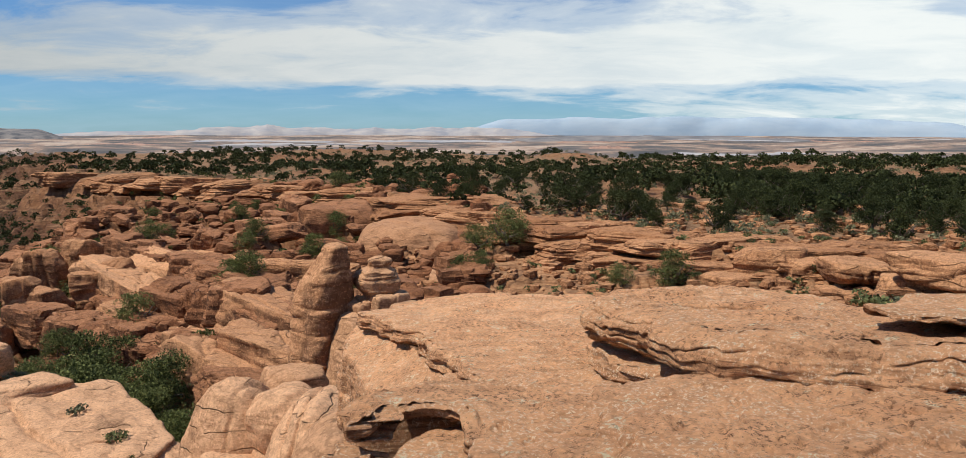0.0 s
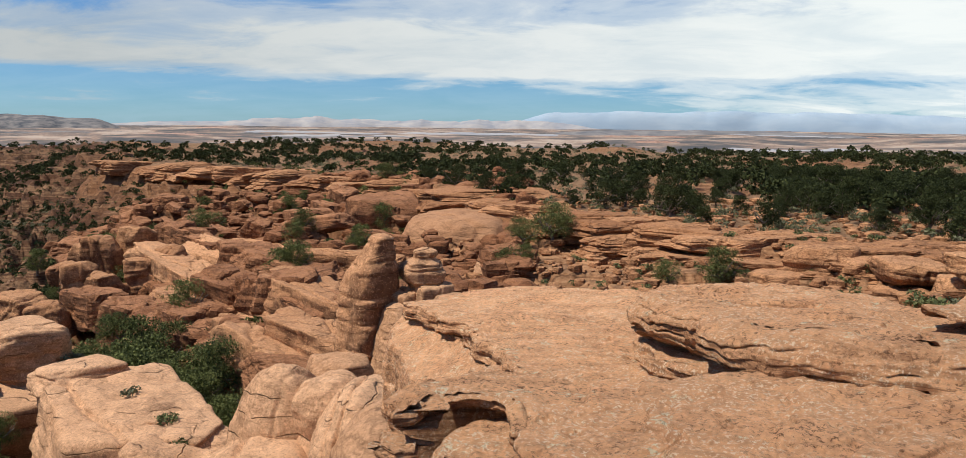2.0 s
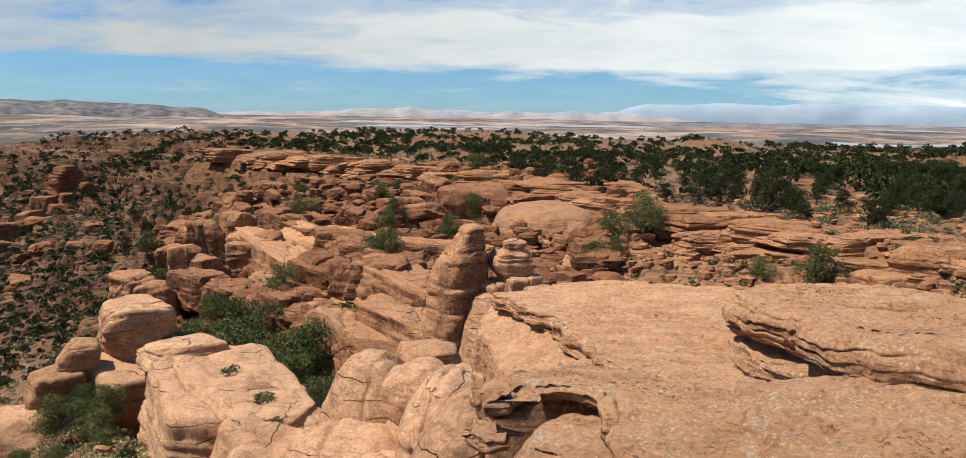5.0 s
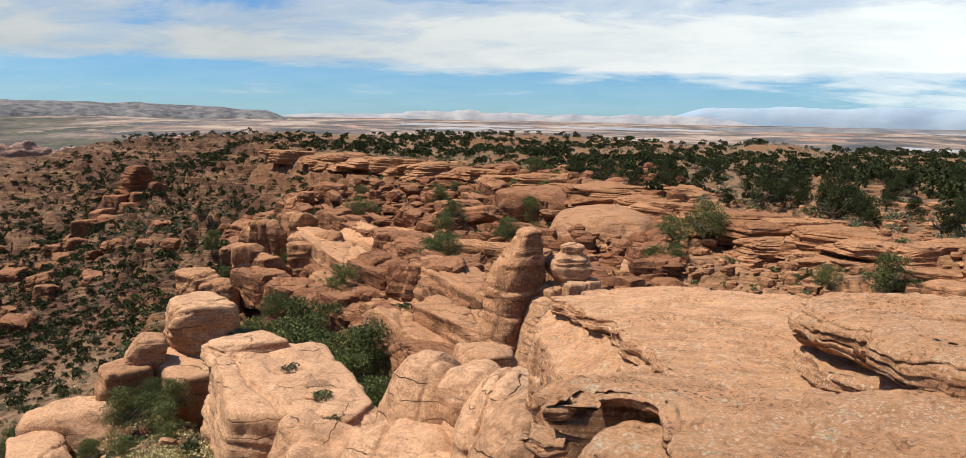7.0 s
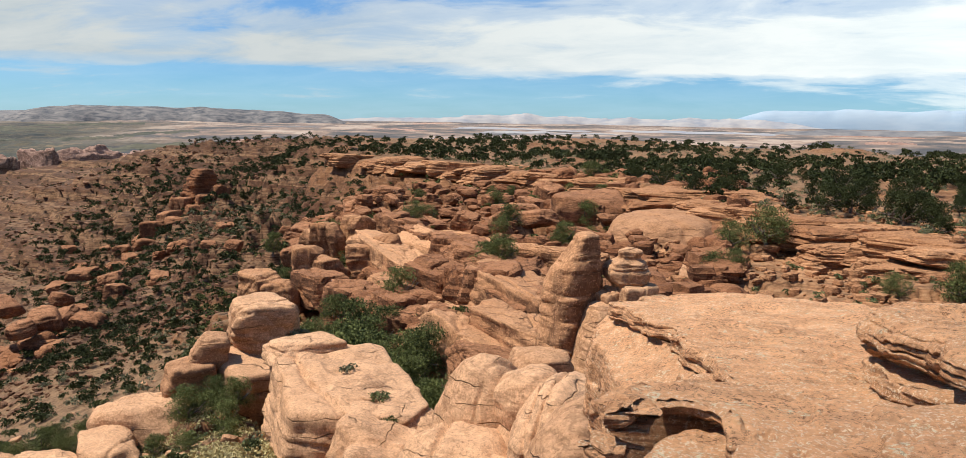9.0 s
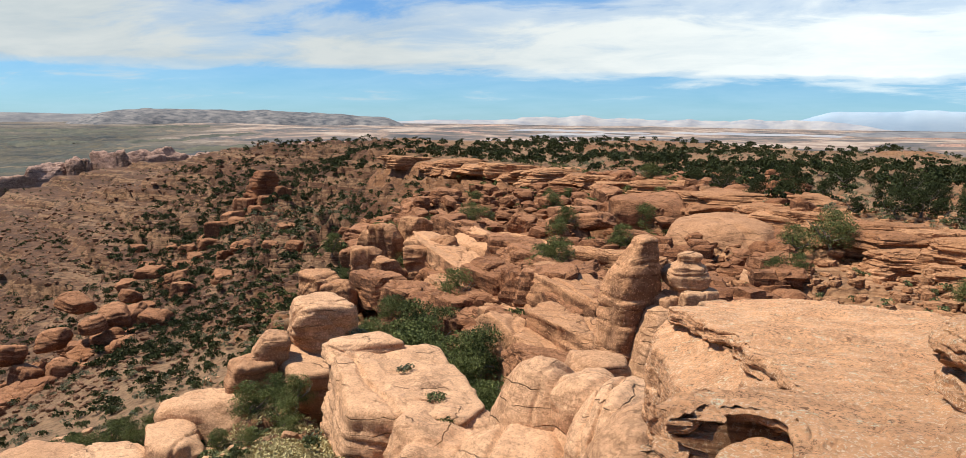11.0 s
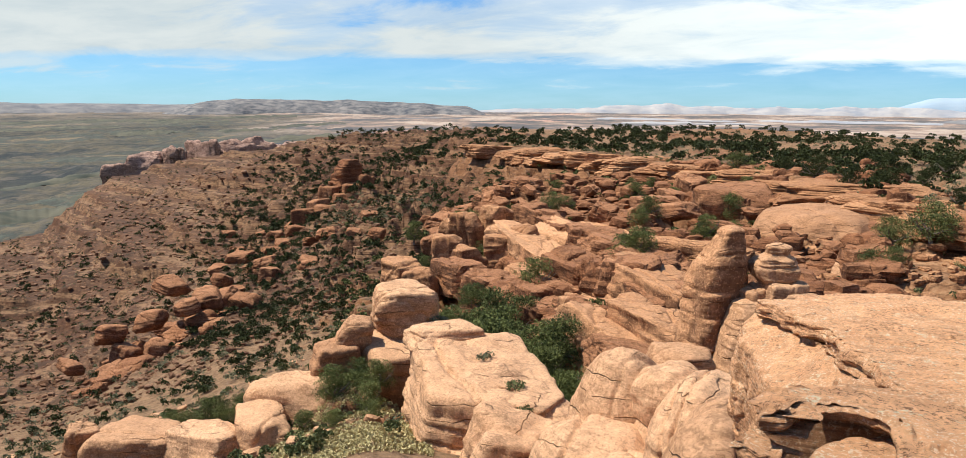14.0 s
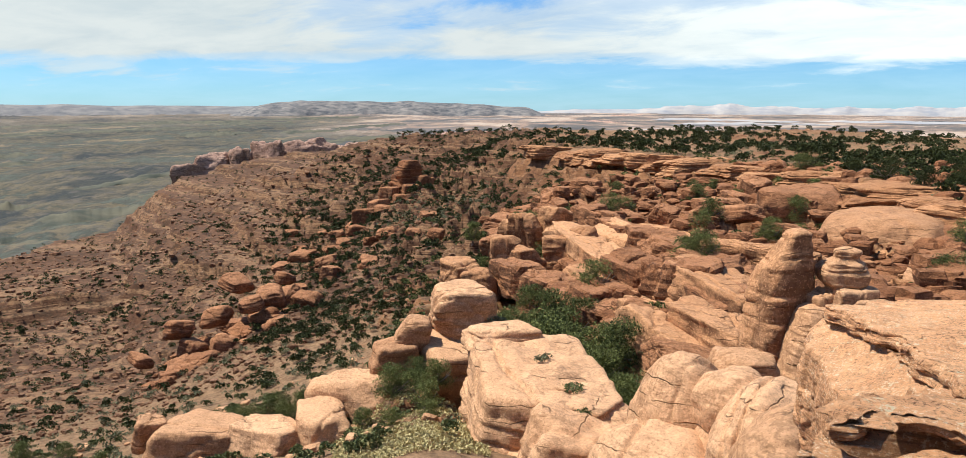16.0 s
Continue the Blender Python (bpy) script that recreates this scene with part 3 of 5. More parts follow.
def slab(name, label, outline, plane, thick, seed, az, r, rough=1.0, run=0.10, hollows=(), beds=5, under=0.25, notch=0.05, ledge=0.05, shift=0.12, back=0.5):
    """A tabular rock with a bedded, cracked edge. outline: corners as (bearing, distance); plane: height = a + b x + c y of its top;
    az, r: rows of bearings and distances of its mesh; run: how far the edge leans out; under: how far it is undercut;
    notch: depth of the partings between the beds; ledge: how far single beds stand out."""
    pts = np.array([polar(a, d)[:2] for a, d in outline])

    def rag(x, y):
        return rough * (shift * fbm(x / 0.8, y / 0.8, seed, 3, seed) + 0.05 * fbm(x / 0.17, y / 0.17, seed, 3, seed + 9)) * smooth(2.0, 3.6, np.hypot(x, y))

    def surface(x, y):
        z = plane[0] + plane[1] * x + plane[2] * y
        z = z + rough * (0.12 * fbm(x / 1.5, y / 1.5, seed, 3, seed + 1) + 0.05 * fbm(x / 0.45, y / 0.6, seed, 4, seed + 2))
        q = z / 0.055 + 2.0 * fbm(x / 1.1, y / 0.7, 1.0, 4, seed + 7)       # thin flaking layers
        f = q - np.floor(q)
        flake = smooth(-0.15, 0.35, fbm(x / 1.3, y / 1.0, 4.0, 3, seed + 15))
        z = z + rough * flake * 0.045 * (smooth(0.42, 0.58, f) - f)
        pit = smooth(0.30, 0.62, fbm(x / 0.13, y / 0.17, 6.0, 3, seed + 12)) * smooth(-0.2, 0.3, fbm(x / 0.9, y / 0.9, 2.0, 2, seed + 13))
        z = z + rough * (0.016 * fbm(x / 0.06, y / 0.08, seed, 3, seed + 3) - 0.03 * pit)
        crack = np.abs(fbm(x / 1.7, y / 0.9, 9.0, 4, seed + 17))
        z = z - rough * 0.035 * np.exp(-(crack / 0.02) ** 2) * smooth(0.0, 0.25, fbm(x / 1.2, y / 1.2, 5.0, 2, seed + 18))
        for ha, hr, rad, deep in hollows:
            c = polar(ha, hr)
            z = z - deep * (1 - smooth(0.7, 1.0, np.hypot((x - c.x) / 1.9, y - c.y) / rad + 0.15 * fbm(x / 0.3, y / 0.3, 2.0, 2, 5)))
        return z

    R, A = np.meshgrid(r, az, indexing="ij")
    x, y = R * np.sin(np.radians(A)), R * np.cos(np.radians(A))
    sd = inside(x, y, pts) - run + rag(x, y)
    z = surface(x, y)
    keep = sd > -0.02
    ok = keep[:-1, :-1] & keep[1:, :-1] & keep[:-1, 1:] & keep[1:, 1:]
    idx = -np.ones(x.size, np.int64)
    faces = grid_faces(*x.shape)[ok.ravel()][:, ::-1]
    used_v = np.unique(faces)
    idx[used_v] = np.arange(len(used_v))
    verts = np.stack([x.ravel(), y.ravel(), z.ravel()], 1)[used_v]
    faces = idx[faces]
    # the edge: a strip down the outline, bed by bed, then in under the rock
    line, out = [], []
    turn = np.sign(np.sum(pts[:, 0] * np.roll(pts[:, 1], -1) - np.roll(pts[:, 0], -1) * pts[:, 1]))
    for p, q in zip(pts, np.roll(pts, -1, 0)):
        e = q - p
        n = max(2, int(np.hypot(*e) / 0.028))
        for t in np.arange(n) / n:
            line.append(p + e * t)
            out.append(np.array((e[1], -e[0])) * turn / np.hypot(*e))
    line, out = np.array(line), np.array(out)
    for _ in range(14):                                 # round the corners
        out = out + 0.5 * (np.roll(out, 1, 0) + np.roll(out, -1, 0))
        out = out / np.linalg.norm(out, axis=1, keepdims=True)
    base = line - out * run
    rim = base + out * rag(base[:, 0], base[:, 1])[:, None]
    rim = base + out * rag(rim[:, 0], rim[:, 1])[:, None]
    rim = (2 * rim + np.roll(rim, 1, 0) + np.roll(rim, -1, 0)) / 4
    along = np.cumsum(np.hypot(*(rim - np.roll(rim, 1, 0)).T))
    inner = rim - out * 0.05
    ztop = surface(inner[:, 0], inner[:, 1])
    t = thick * (1 + 0.3 * fbm(rim[:, 0] / 1.2, rim[:, 1] / 1.2, 3.0, 2, seed + 4))
    deep_in = rim - out * 0.32                          # laps under the top
    rows = [np.column_stack([deep_in, surface(deep_in[:, 0], deep_in[:, 1]) - 0.03]), np.column_stack([inner, ztop - 0.004])]
    for v in np.concatenate([np.linspace(0.0, 1.0, 12 * beds), [1.02, 1.03]]):
        k = v * beds + 1.2 * fbm(along / 0.9, np.zeros(len(along)) + 0.6 * v, 2.0, 4, seed + 5)
        b = np.floor(k)
        f = k - b
        o = run * np.sqrt(np.clip(1 - (1 - min(v / 0.6, 1.0)) ** 2, 0, 1)) - under * float(smooth(0.62, 1.0, v)) * np.clip(0.7 + 0.8 * fbm(along / 0.9, np.zeros(len(along)), 7.0, 2, seed + 6), 0.1, 1.4)
        soft = min(1.0, 6 * v)
        o = o + soft * ledge * (2 * vnoise(along / 0.7 + 9.1 * b, 3.7 * b, 0.0, seed + 8) - 1)
        mask = smooth(0.42, 0.62, vnoise(along / 0.34 + 5.3 * np.round(k), 1.9 * np.round(k), 0.0, seed + 10)) * smooth(0.25, 0.5, vnoise(along / 1.4 + 2.3 * np.round(k), 0.7 * np.round(k), 3.0, seed + 16))
        o = o - soft * (0.2 + 0.8 * float(smooth(0.32, 0.55, v))) * notch * mask * np.exp(-((k - np.round(k)) / 0.10) ** 2)
        o = o + soft * rough * 0.03 * fbm(along / 0.14, np.zeros(len(along)) + v * t / 0.10, 5.0, 4, seed + 11)
        if v > 1.01:
            o = o - (back if v < 1.025 else 2 * back)
        rows.append(np.column_stack([rim + out * o[:, None], ztop - t * min(v, 1.0)]))
    strip = np.concatenate(rows)
    sf = grid_faces(len(rows), len(rim), True) + len(verts)
    if turn > 0:
        sf = sf[:, ::-1]
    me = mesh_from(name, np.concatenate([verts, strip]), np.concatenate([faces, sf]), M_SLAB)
    return tagged(new(name, me), label, "rock slab")


ROUND = np.concatenate([np.arange(-180, -14, 4.0), np.arange(-14, 35, 0.1), np.arange(35, 180, 4.0), [180.0]])
slab("rock_slab", "broad flat orange sandstone slab with pale lichen spots and a hollow under its lip",
     [(3, 3.7), (-0.4, 4.3), (-1.2, 4.75), (-1.9, 5.12), (-3.4, 5.30), (-5.0, 5.36), (-7.0, 5.30), (-8.2, 5.12), (-10.4, 5.05), (-9.7, 5.4), (-8.0, 5.72), (-6.2, 5.92), (-3.8, 6.02), (-0.8, 6.0), (4.9, 5.84), (10.4, 5.86), (14.1, 6.06), (20, 6.46), (32, 6.86), (60, 7), (100, 6), (150, 5), (200, 4), (255, 2.2), (320, 1.6), (348, 2.2)],
     (-0.10, 0.05, -0.018), 0.14, 11, ROUND, np.concatenate([np.linspace(0.004, 3.3, 12, endpoint=False), np.arange(3.3, 6.9, 0.016)]), run=0.05, beds=3, under=0.10, notch=0.05, ledge=0.03, shift=0.08, back=0.10)
slab("rock_slab", "low rounded sandstone shelf under an overhanging lip",
     [(8, 3.9), (-1, 4.2), (-4.6, 4.4), (-7.2, 4.62), (-7.4, 4.9), (-6.2, 5.15), (-4.4, 5.4), (-2.0, 5.6), (3, 5.7), (8, 5.4)],
     (0.17, 0.12, -0.105), 0.45, 71, np.arange(-9, 10, 0.12), np.arange(3.6, 6.0, 0.018), run=0.10, beds=3, under=0.1, shift=0.05, back=0.2)
slab("rock_slab", "thin sandstone flake left of a hollow under the lip",
     [(-11.2, 5.02), (-9.9, 4.86), (-8.0, 4.98), (-7.6, 5.12), (-8.8, 5.3), (-10.8, 5.4)],
     (-0.46, 0.05, 0.0), 0.10, 73, np.arange(-13, -6, 0.1), np.arange(4.6, 5.7, 0.014), run=0.03, beds=2, under=0.06, shift=0.03, back=0.08)
slab("rock_slab", "sloping orange sandstone slab with a thin flaking lip",
     [(-8.8, 14.8), (-4.9, 11.5), (-1.2, 9.0), (0.75, 7.9), (6, 6.9), (14, 6.6), (19, 8), (17, 12), (9, 15), (5, 15.6), (-1, 16.6), (-6, 16.2)],
     (-0.05, 0.06, -0.105), 0.36, 23, np.arange(-11, 22, 0.09), np.geomspace(6.2, 17.4, 330), run=0.07, beds=5, under=0.45, notch=0.10, ledge=0.05, shift=0.22)
slab("rock_slab", "lower slanting sandstone slab with a long smooth lit face",
     [(-9.4, 15.9), (-10.3, 14.8), (-10.1, 13.2), (-9.0, 11.0), (-7.9, 9.5), (-6.0, 8.9), (-3.6, 8.7), (-2.6, 9.4), (-2.9, 10.9), (-5.7, 13.2), (-7.6, 15.5)],
     (-1.46, 0.488, 0.03), 1.6, 37, np.arange(-15, 5, 0.1), np.geomspace(8.2, 16.4, 220), rough=0.9, run=0.12, beds=7, under=0.2, notch=0.12, ledge=0.06, back=0.3)
slab("rock_slab", "thin lower sandstone layer lying under a thicker slab",
     [(7.6, 8.4), (9.0, 7.5), (12.3, 6.9), (17, 6.7), (22, 7.4), (18, 9), (10.5, 9.2)],
     (0.20, 0.06, -0.105), 0.24, 67, np.arange(6, 23, 0.12), np.geomspace(6.2, 9.6, 150), run=0.06, beds=3, under=0.2, notch=0.05)
slab("rock_slab", "thick rounded sandstone slab with a potholed top and cracked front",
     [(7.0, 8.2), (9.3, 7.55), (11.6, 7.2), (12.4, 6.6), (16.6, 5.98), (22, 5.85), (32, 5.95), (48, 6.4), (52, 9.5), (38, 9.5), (27.5, 9.2), (20, 10.6), (14.5, 11.2), (10.5, 10.8), (8, 9.8)],
     (0.895, 0.0, -0.127), 0.44, 41, np.concatenate([np.arange(5, 34, 0.09), np.arange(34, 56, 0.6)]), np.geomspace(4.9, 11.8, 280), run=0.34, beds=5, under=0.30, notch=0.13, ledge=0.05, hollows=[(16.6, 8.3, 0.36, 0.16)], shift=0.10)
slab("rock_slab", "thin upper sandstone layer with a dark gap under its edge",
     [(26.0, 7.0), (27.5, 6.75), (31, 6.6), (36, 6.6), (46, 7.5), (44, 9), (33, 9), (28, 8.6), (26.2, 7.7)],
     (0.965, 0.0, -0.127), 0.06, 53, np.arange(25, 48, 0.12), np.geomspace(6.2, 9.3, 130), run=0.03, beds=2, under=0.35, notch=0.03, ledge=0.02, shift=0.08)

# ================= single rocks =================


def ball(n):
    """directions over a sphere from the six sides of a cube, n by n each, joined at the seams; and its faces"""
    g = np.tan(np.linspace(-1, 1, n + 1) * np.pi / 4)
    a, b = np.meshgrid(g, g, indexing="ij")
    a, b, o = a.ravel(), b.ravel(), np.ones((n + 1) ** 2)
    sides = [(o, a, b), (-o, b, a), (b, o, a), (a, -o, b), (a, b, o), (b, a, -o)]
    v = np.concatenate([np.stack(s, 1) for s in sides])
    f = np.concatenate([grid_faces(n + 1, n + 1) + k * (n + 1) ** 2 for k in range(6)])
    _, first, back = np.unique(np.round(v, 5), axis=0, return_index=True, return_inverse=True)
    v, f = v[first], back.ravel()[f]
    return v / np.linalg.norm(v, axis=1, keepdims=True), f


def rock_mesh(name, size, seed, mat, n=20, sharp=16, cuts=9, beds=0.05, bed_size=0.5, lumps=0.10, grit=0.035, box=True, top_tilt=0.10, joints=3, ball_like=False, flat=False):
    """A weathered rock about its middle: planes cut it, wear rounds it, bedding notches its flanks. sharp: how crisp the edges are."""
    d, f = ball(n)
    rs = np.random.RandomState(seed)
    nrm = [(0, 0, -1)]
    if box:
        t = rs.uniform(-0.2, 0.2)
        for k in range(4):
            a = t + k * np.pi / 2 + rs.uniform(-0.22, 0.22)
            nrm.append((np.cos(a), np.sin(a), rs.uniform(-0.1, 0.28)))
        nrm.append((rs.uniform(-1, 1) * top_tilt, rs.uniform(-1, 1) * top_tilt, 1))
    nrm = np.array(nrm + [tuple(v) for v in rs.normal(size=(cuts, 3))])
    nrm = nrm / np.linalg.norm(nrm, axis=1, keepdims=True)
    hts = np.concatenate([np.ones(len(nrm) - cuts), rs.uniform(0.98, 1.3, cuts)])
    r = (np.maximum(d @ nrm.T / hts, 0) ** sharp).sum(1) ** (-1 / sharp)
    if ball_like:
        r = 0.7 + 0.3 * np.minimum(r, 1.2)
    p = d * np.minimum(r, 1.55)[:, None]
    p = p * (1 + lumps * fbm(p[:, 0] * 1.3, p[:, 1] * 1.3, p[:, 2] * 1.3 + seed, 3, seed)[:, None])
    for _ in range(joints):                     # cracks
        c = rs.normal(size=3) * (1, 1, 0.35)
        c /= np.linalg.norm(c)
        away = p @ c - rs.uniform(-0.6, 0.6) + 0.08 * fbm(p[:, 0] * 3, p[:, 1] * 3, p[:, 2] * 3, 2, seed + 7)
        p = p * (1 - 0.09 * np.exp(-(away / 0.045) ** 2) * rs.uniform(0.3, 1) - 0.03 * (away > 0) * rs.uniform(-1, 1))[:, None]
    p = p * np.array(size) / 2
    m = min(size)
    zb = p[:, 2] / bed_size + 0.35 * fbm(p[:, 0] / m, p[:, 1] / m, 0, 2, seed + 4) + seed * 0.37
    flank = np.sqrt(np.clip(1 - d[:, 2] ** 2, 0, 1))
    lay_i = np.floor(zb)
    blend = smooth(0.86, 1.0, zb - lay_i)
    side = 0.8 * np.arctan2(d[:, 1], d[:, 0])
    bed = (1 - blend) * (2 * vnoise(lay_i * 7.3, side + lay_i, seed * 0.7, seed + 5) - 1) + blend * (2 * vnoise((lay_i + 1) * 7.3, side + lay_i + 1, seed * 0.7, seed + 5) - 1)
    bed = 1.3 * bed - 0.7 * np.exp(-(((zb - np.floor(zb)) - 0.5) / 0.09) ** 2) * (vnoise(np.floor(zb), np.zeros(len(p)), 0.6 * (p[:, 0] + p[:, 1]) / m, seed + 3) > 0.45)
    p[:, :2] = p[:, :2] * (1 + beds * bed * flank)[:, None]
    g = 0.22 * m
    p = p + d * (grit * m * fbm(p[:, 0] / g, p[:, 1] / g, p[:, 2] / g, 3, seed + 6))[:, None]
    return mesh_from(name, p, f, mat, not flat)


def place_rock(name, label, az, r, z, size, seed, turn=0.0, tip=(0, 0), mat=None, category="rock", **kw):
    """z: height of its top; turn: about the upright, from the line of sight"""
    ob = new(name, rock_mesh(name, size, seed, mat or M_ROCK, **kw))
    p = polar(az, r, z - size[2] / 2)
    ob.matrix_world = pose(p.x, p.y, p.z, tip[0], tip[1], turn - az)
    return tagged(ob, label, category)


def stacked_rock(name, label, az, r, levels, seed, mat=None, category="rock", n=110, m=150, square=2.8, grooves=9, groove=0.07, lumps=0.09, grit=0.02, spin=0.0):
    """A standing rock built up from levels (height, shift aside, half width, half depth), highest first, with partings and
    worn edges. Aside is across the line of sight, to the right."""
    rs = np.random.RandomState(seed)
    lv = np.array(levels, float)
    zs = np.linspace(lv[0, 0], lv[-1, 0], m)
    pick = [np.interp(-zs, -lv[:, 0], lv[:, c]) for c in (1, 2, 3)]
    k = np.ones(7) / 7
    pick = [np.convolve(np.pad(v, 3, mode="edge"), k, "valid") for v in pick]
    a = np.linspace(0, 2 * np.pi, n, endpoint=False)
    Z, A = np.meshgrid(zs, a, indexing="ij")
    ca, sa = np.cos(A), np.sin(A)
    e = square + 0.6 * fbm(ca * 1.5, sa * 1.5, Z * 0.6, 2, seed)
    cs, ss = np.cos(A - radians(spin)), np.sin(A - radians(spin))
    rad = (np.abs(cs) ** e + np.abs(ss) ** e) ** (-1 / e) / 1.08
    w = 0.5 * (pick[1] + pick[2])[:, None]
    rad = rad * (1 + lumps * fbm(ca * 1.2, sa * 1.2, Z * 0.7, 3, seed + 1))
    tilt = 0.18 * fbm(ca * 0.8, sa * 0.8, Z * 0 + 1.0, 2, seed + 2)
    for _ in range(grooves):
        zc = lv[0, 0] - (lv[0, 0] - lv[-1, 0]) * rs.rand() ** 1.6
        mask = smooth(0.3, 0.6, vnoise(ca * 1.3 + 7 * zc, sa * 1.3, zc, seed + 3))
        rad = rad - groove / np.maximum(w, 0.5) * mask * np.exp(-((Z - zc - tilt) / 0.045) ** 2) * rs.uniform(0.5, 1.4)
    lay_i = np.floor((Z + tilt) / 0.35)
    rad = rad * (1 + 0.35 * lumps * (2 * vnoise(lay_i * 3.3, ca + lay_i, sa, seed + 4) - 1))
    rad = rad + grit * fbm(ca * 5 * w, sa * 5 * w, Z * 5, 4, seed + 5)
    cap = np.sqrt(np.clip((lv[0, 0] - zs) / 0.16, 0, 1))[:, None]
    X = pick[0][:, None] + rad * cap * pick[1][:, None] * ca
    Y = rad * cap * pick[2][:, None] * sa
    Z = Z + 0.05 * fbm(X, Y, 0, 2, seed + 6)
    a0 = radians(az)
    o = polar(az, r)
    wx = o.x + X * math.cos(a0) + Y * math.sin(a0)
    wy = o.y - X * math.sin(a0) + Y * math.cos(a0)
    me = mesh_from(name, np.stack([wx.ravel(), wy.ravel(), Z.ravel()], 1), grid_faces(m, n, True)[:, ::-1], mat or M_PALE_SUNLIT_ROCK)
    return tagged(new(name, me), label, category)


stacked_rock("rock_pillar", "tall tan sandstone pillar with dark varnished flank and layered cap", -11.5, 33,
             [(-2.93, 0.66, 0.40, 0.5), (-3.10, 0.62, 0.54, 0.6), (-3.28, 0.58, 0.46, 0.6), (-3.42, 0.52, 0.62, 0.7), (-3.6, 0.48, 0.57, 0.7), (-3.85, 0.40, 0.72, 0.8), (-4.0, 0.32, 0.78, 0.9), (-4.4, 0.2, 0.96, 1.1), (-5.04, 0.1, 1.08, 1.25), (-6.0, 0.06, 1.14, 1.3), (-6.75, 0.06, 1.2, 1.4), (-7.8, 0.06, 1.26, 1.5), (-12, 0.4, 1.7, 2.0)],
             3, M_FIN, "rock pillar", grooves=12, groove=0.09, square=4.0, spin=32, lumps=0.13)
stacked_rock("rock_shoulder", "smooth sandstone shoulder beside a tall pillar", -9.5, 32.0,
             [(-5.6, 0.2, 0.5, 0.6), (-5.9, 0.2, 0.8, 0.9), (-6.6, 0.2, 1.0, 1.4), (-7.6, 0.1, 1.2, 1.8), (-9.0, 0.1, 1.6, 2.2), (-12, 0.1, 2.0, 2.6)],
             15, M_PALE_SUNLIT_ROCK, "rock", grooves=6, square=3.4, lumps=0.16, spin=30)
stacked_rock("balanced_rock", "rounded layered sandstone knob on a narrow foot", -7.6, 33,
             [(-3.5, 0.1, 0.36, 0.4), (-3.66, 0.08, 0.55, 0.55), (-3.86, 0.05, 0.5, 0.5), (-3.98, 0.0, 0.42, 0.45), (-4.15, -0.05, 0.8, 0.8), (-4.5, -0.1, 0.98, 0.95), (-4.9, 0.0, 0.86, 0.9), (-5.2, 0.1, 0.55, 0.6), (-5.45, 0.0, 0.8, 0.9), (-8, 0.0, 1.4, 1.5)],
             24, M_PALE_SUNLIT_ROCK, "rock knob", grooves=9, groove=0.06, square=3.4, lumps=0.26, spin=20)
place_rock("boulder", "tan sandstone boulder under the balanced knob", -6.9, 32.6, -5.0, (1.5, 1.6, 1.3), 25, 20, n=24, mat=M_PALE_SUNLIT_ROCK)
place_rock("boulder", "tan sandstone boulder under the balanced knob", -8.6, 32.8, -5.2, (1.7, 1.6, 2.4), 26, 50, n=24, mat=M_PALE_SUNLIT_ROCK)
place_rock("boulder", "flat tan sandstone piece beside the balanced knob", -5.9, 32.2, -5.3, (1.3, 1.0, 0.5), 126, 30, n=20, mat=M_PALE_SUNLIT_ROCK)
place_rock("rock_ledge", "flat layered sandstone ledge behind the domes", -13.5, 29.5, -7.0, (2.5, 2.6, 1.9), 18, 0, mat=M_PALE_SUNLIT_ROCK, sharp=16, beds=0.07, bed_size=0.35, n=26, category="rock")
place_rock("rock_block", "massive pale sandstone block with flat bedded top", -28.4, 37, -10.3, (6.4, 11, 7), 7, 14, (3, 4), sharp=26, cuts=4, lumps=0.06, grit=0.05, beds=0.05, bed_size=0.7, n=64, joints=2, mat=M_PALE_SUNLIT_ROCK, category="rock block")
place_rock("rock_block", "smooth low orange sandstone block with shrubs growing on it", -23.5, 31, -10.7, (6.4, 8, 5), 19, 20, (2, 10), sharp=16, cuts=5, grit=0.06, beds=0.04, bed_size=0.6, n=56, joints=2, mat=M_PALE_SUNLIT_ROCK, category="rock block")
place_rock("boulder", "flat pale sandstone piece lying on a block", -30.6, 41, -9.75, (3.6, 2.6, 1.0), 27, 20, mat=M_PALE_SUNLIT_ROCK, sharp=14, n=18)
place_rock("boulder", "flat pale sandstone piece lying on a block", -25.9, 34, -10.3, (1.6, 1.3, 0.9), 28, 50, mat=M_PALE_SUNLIT_ROCK, sharp=14, n=16)
place_rock("rock_block", "squared tan sandstone block with rounded top edges", -33.4, 48, -9.3, (3.7, 4.0, 3.4), 8, 5, sharp=16, beds=0.05, bed_size=0.6, n=30, mat=M_PALE_SUNLIT_ROCK, category="rock block")
place_rock("rock_block", "low cracked sandstone mass under a squared block", -33.0, 46.5, -12.0, (6.5, 5.5, 4.4), 29, 15, sharp=16, beds=0.04, n=28, mat=M_PALE_SUNLIT_ROCK, category="rock block")
place_rock("boulder", "pale rounded boulder leaning on another", -37.0, 46, -10.5, (1.9, 1.9, 2.1), 30, 0, (0, 12), mat=M_PALE_SUNLIT_ROCK, sharp=11, n=20)
place_rock("boulder", "pale rounded boulder split from its neighbour", -38.6, 45.4, -11.9, (2.5, 2.2, 2.5), 31, 30, mat=M_PALE_SUNLIT_ROCK, sharp=11, n=20)
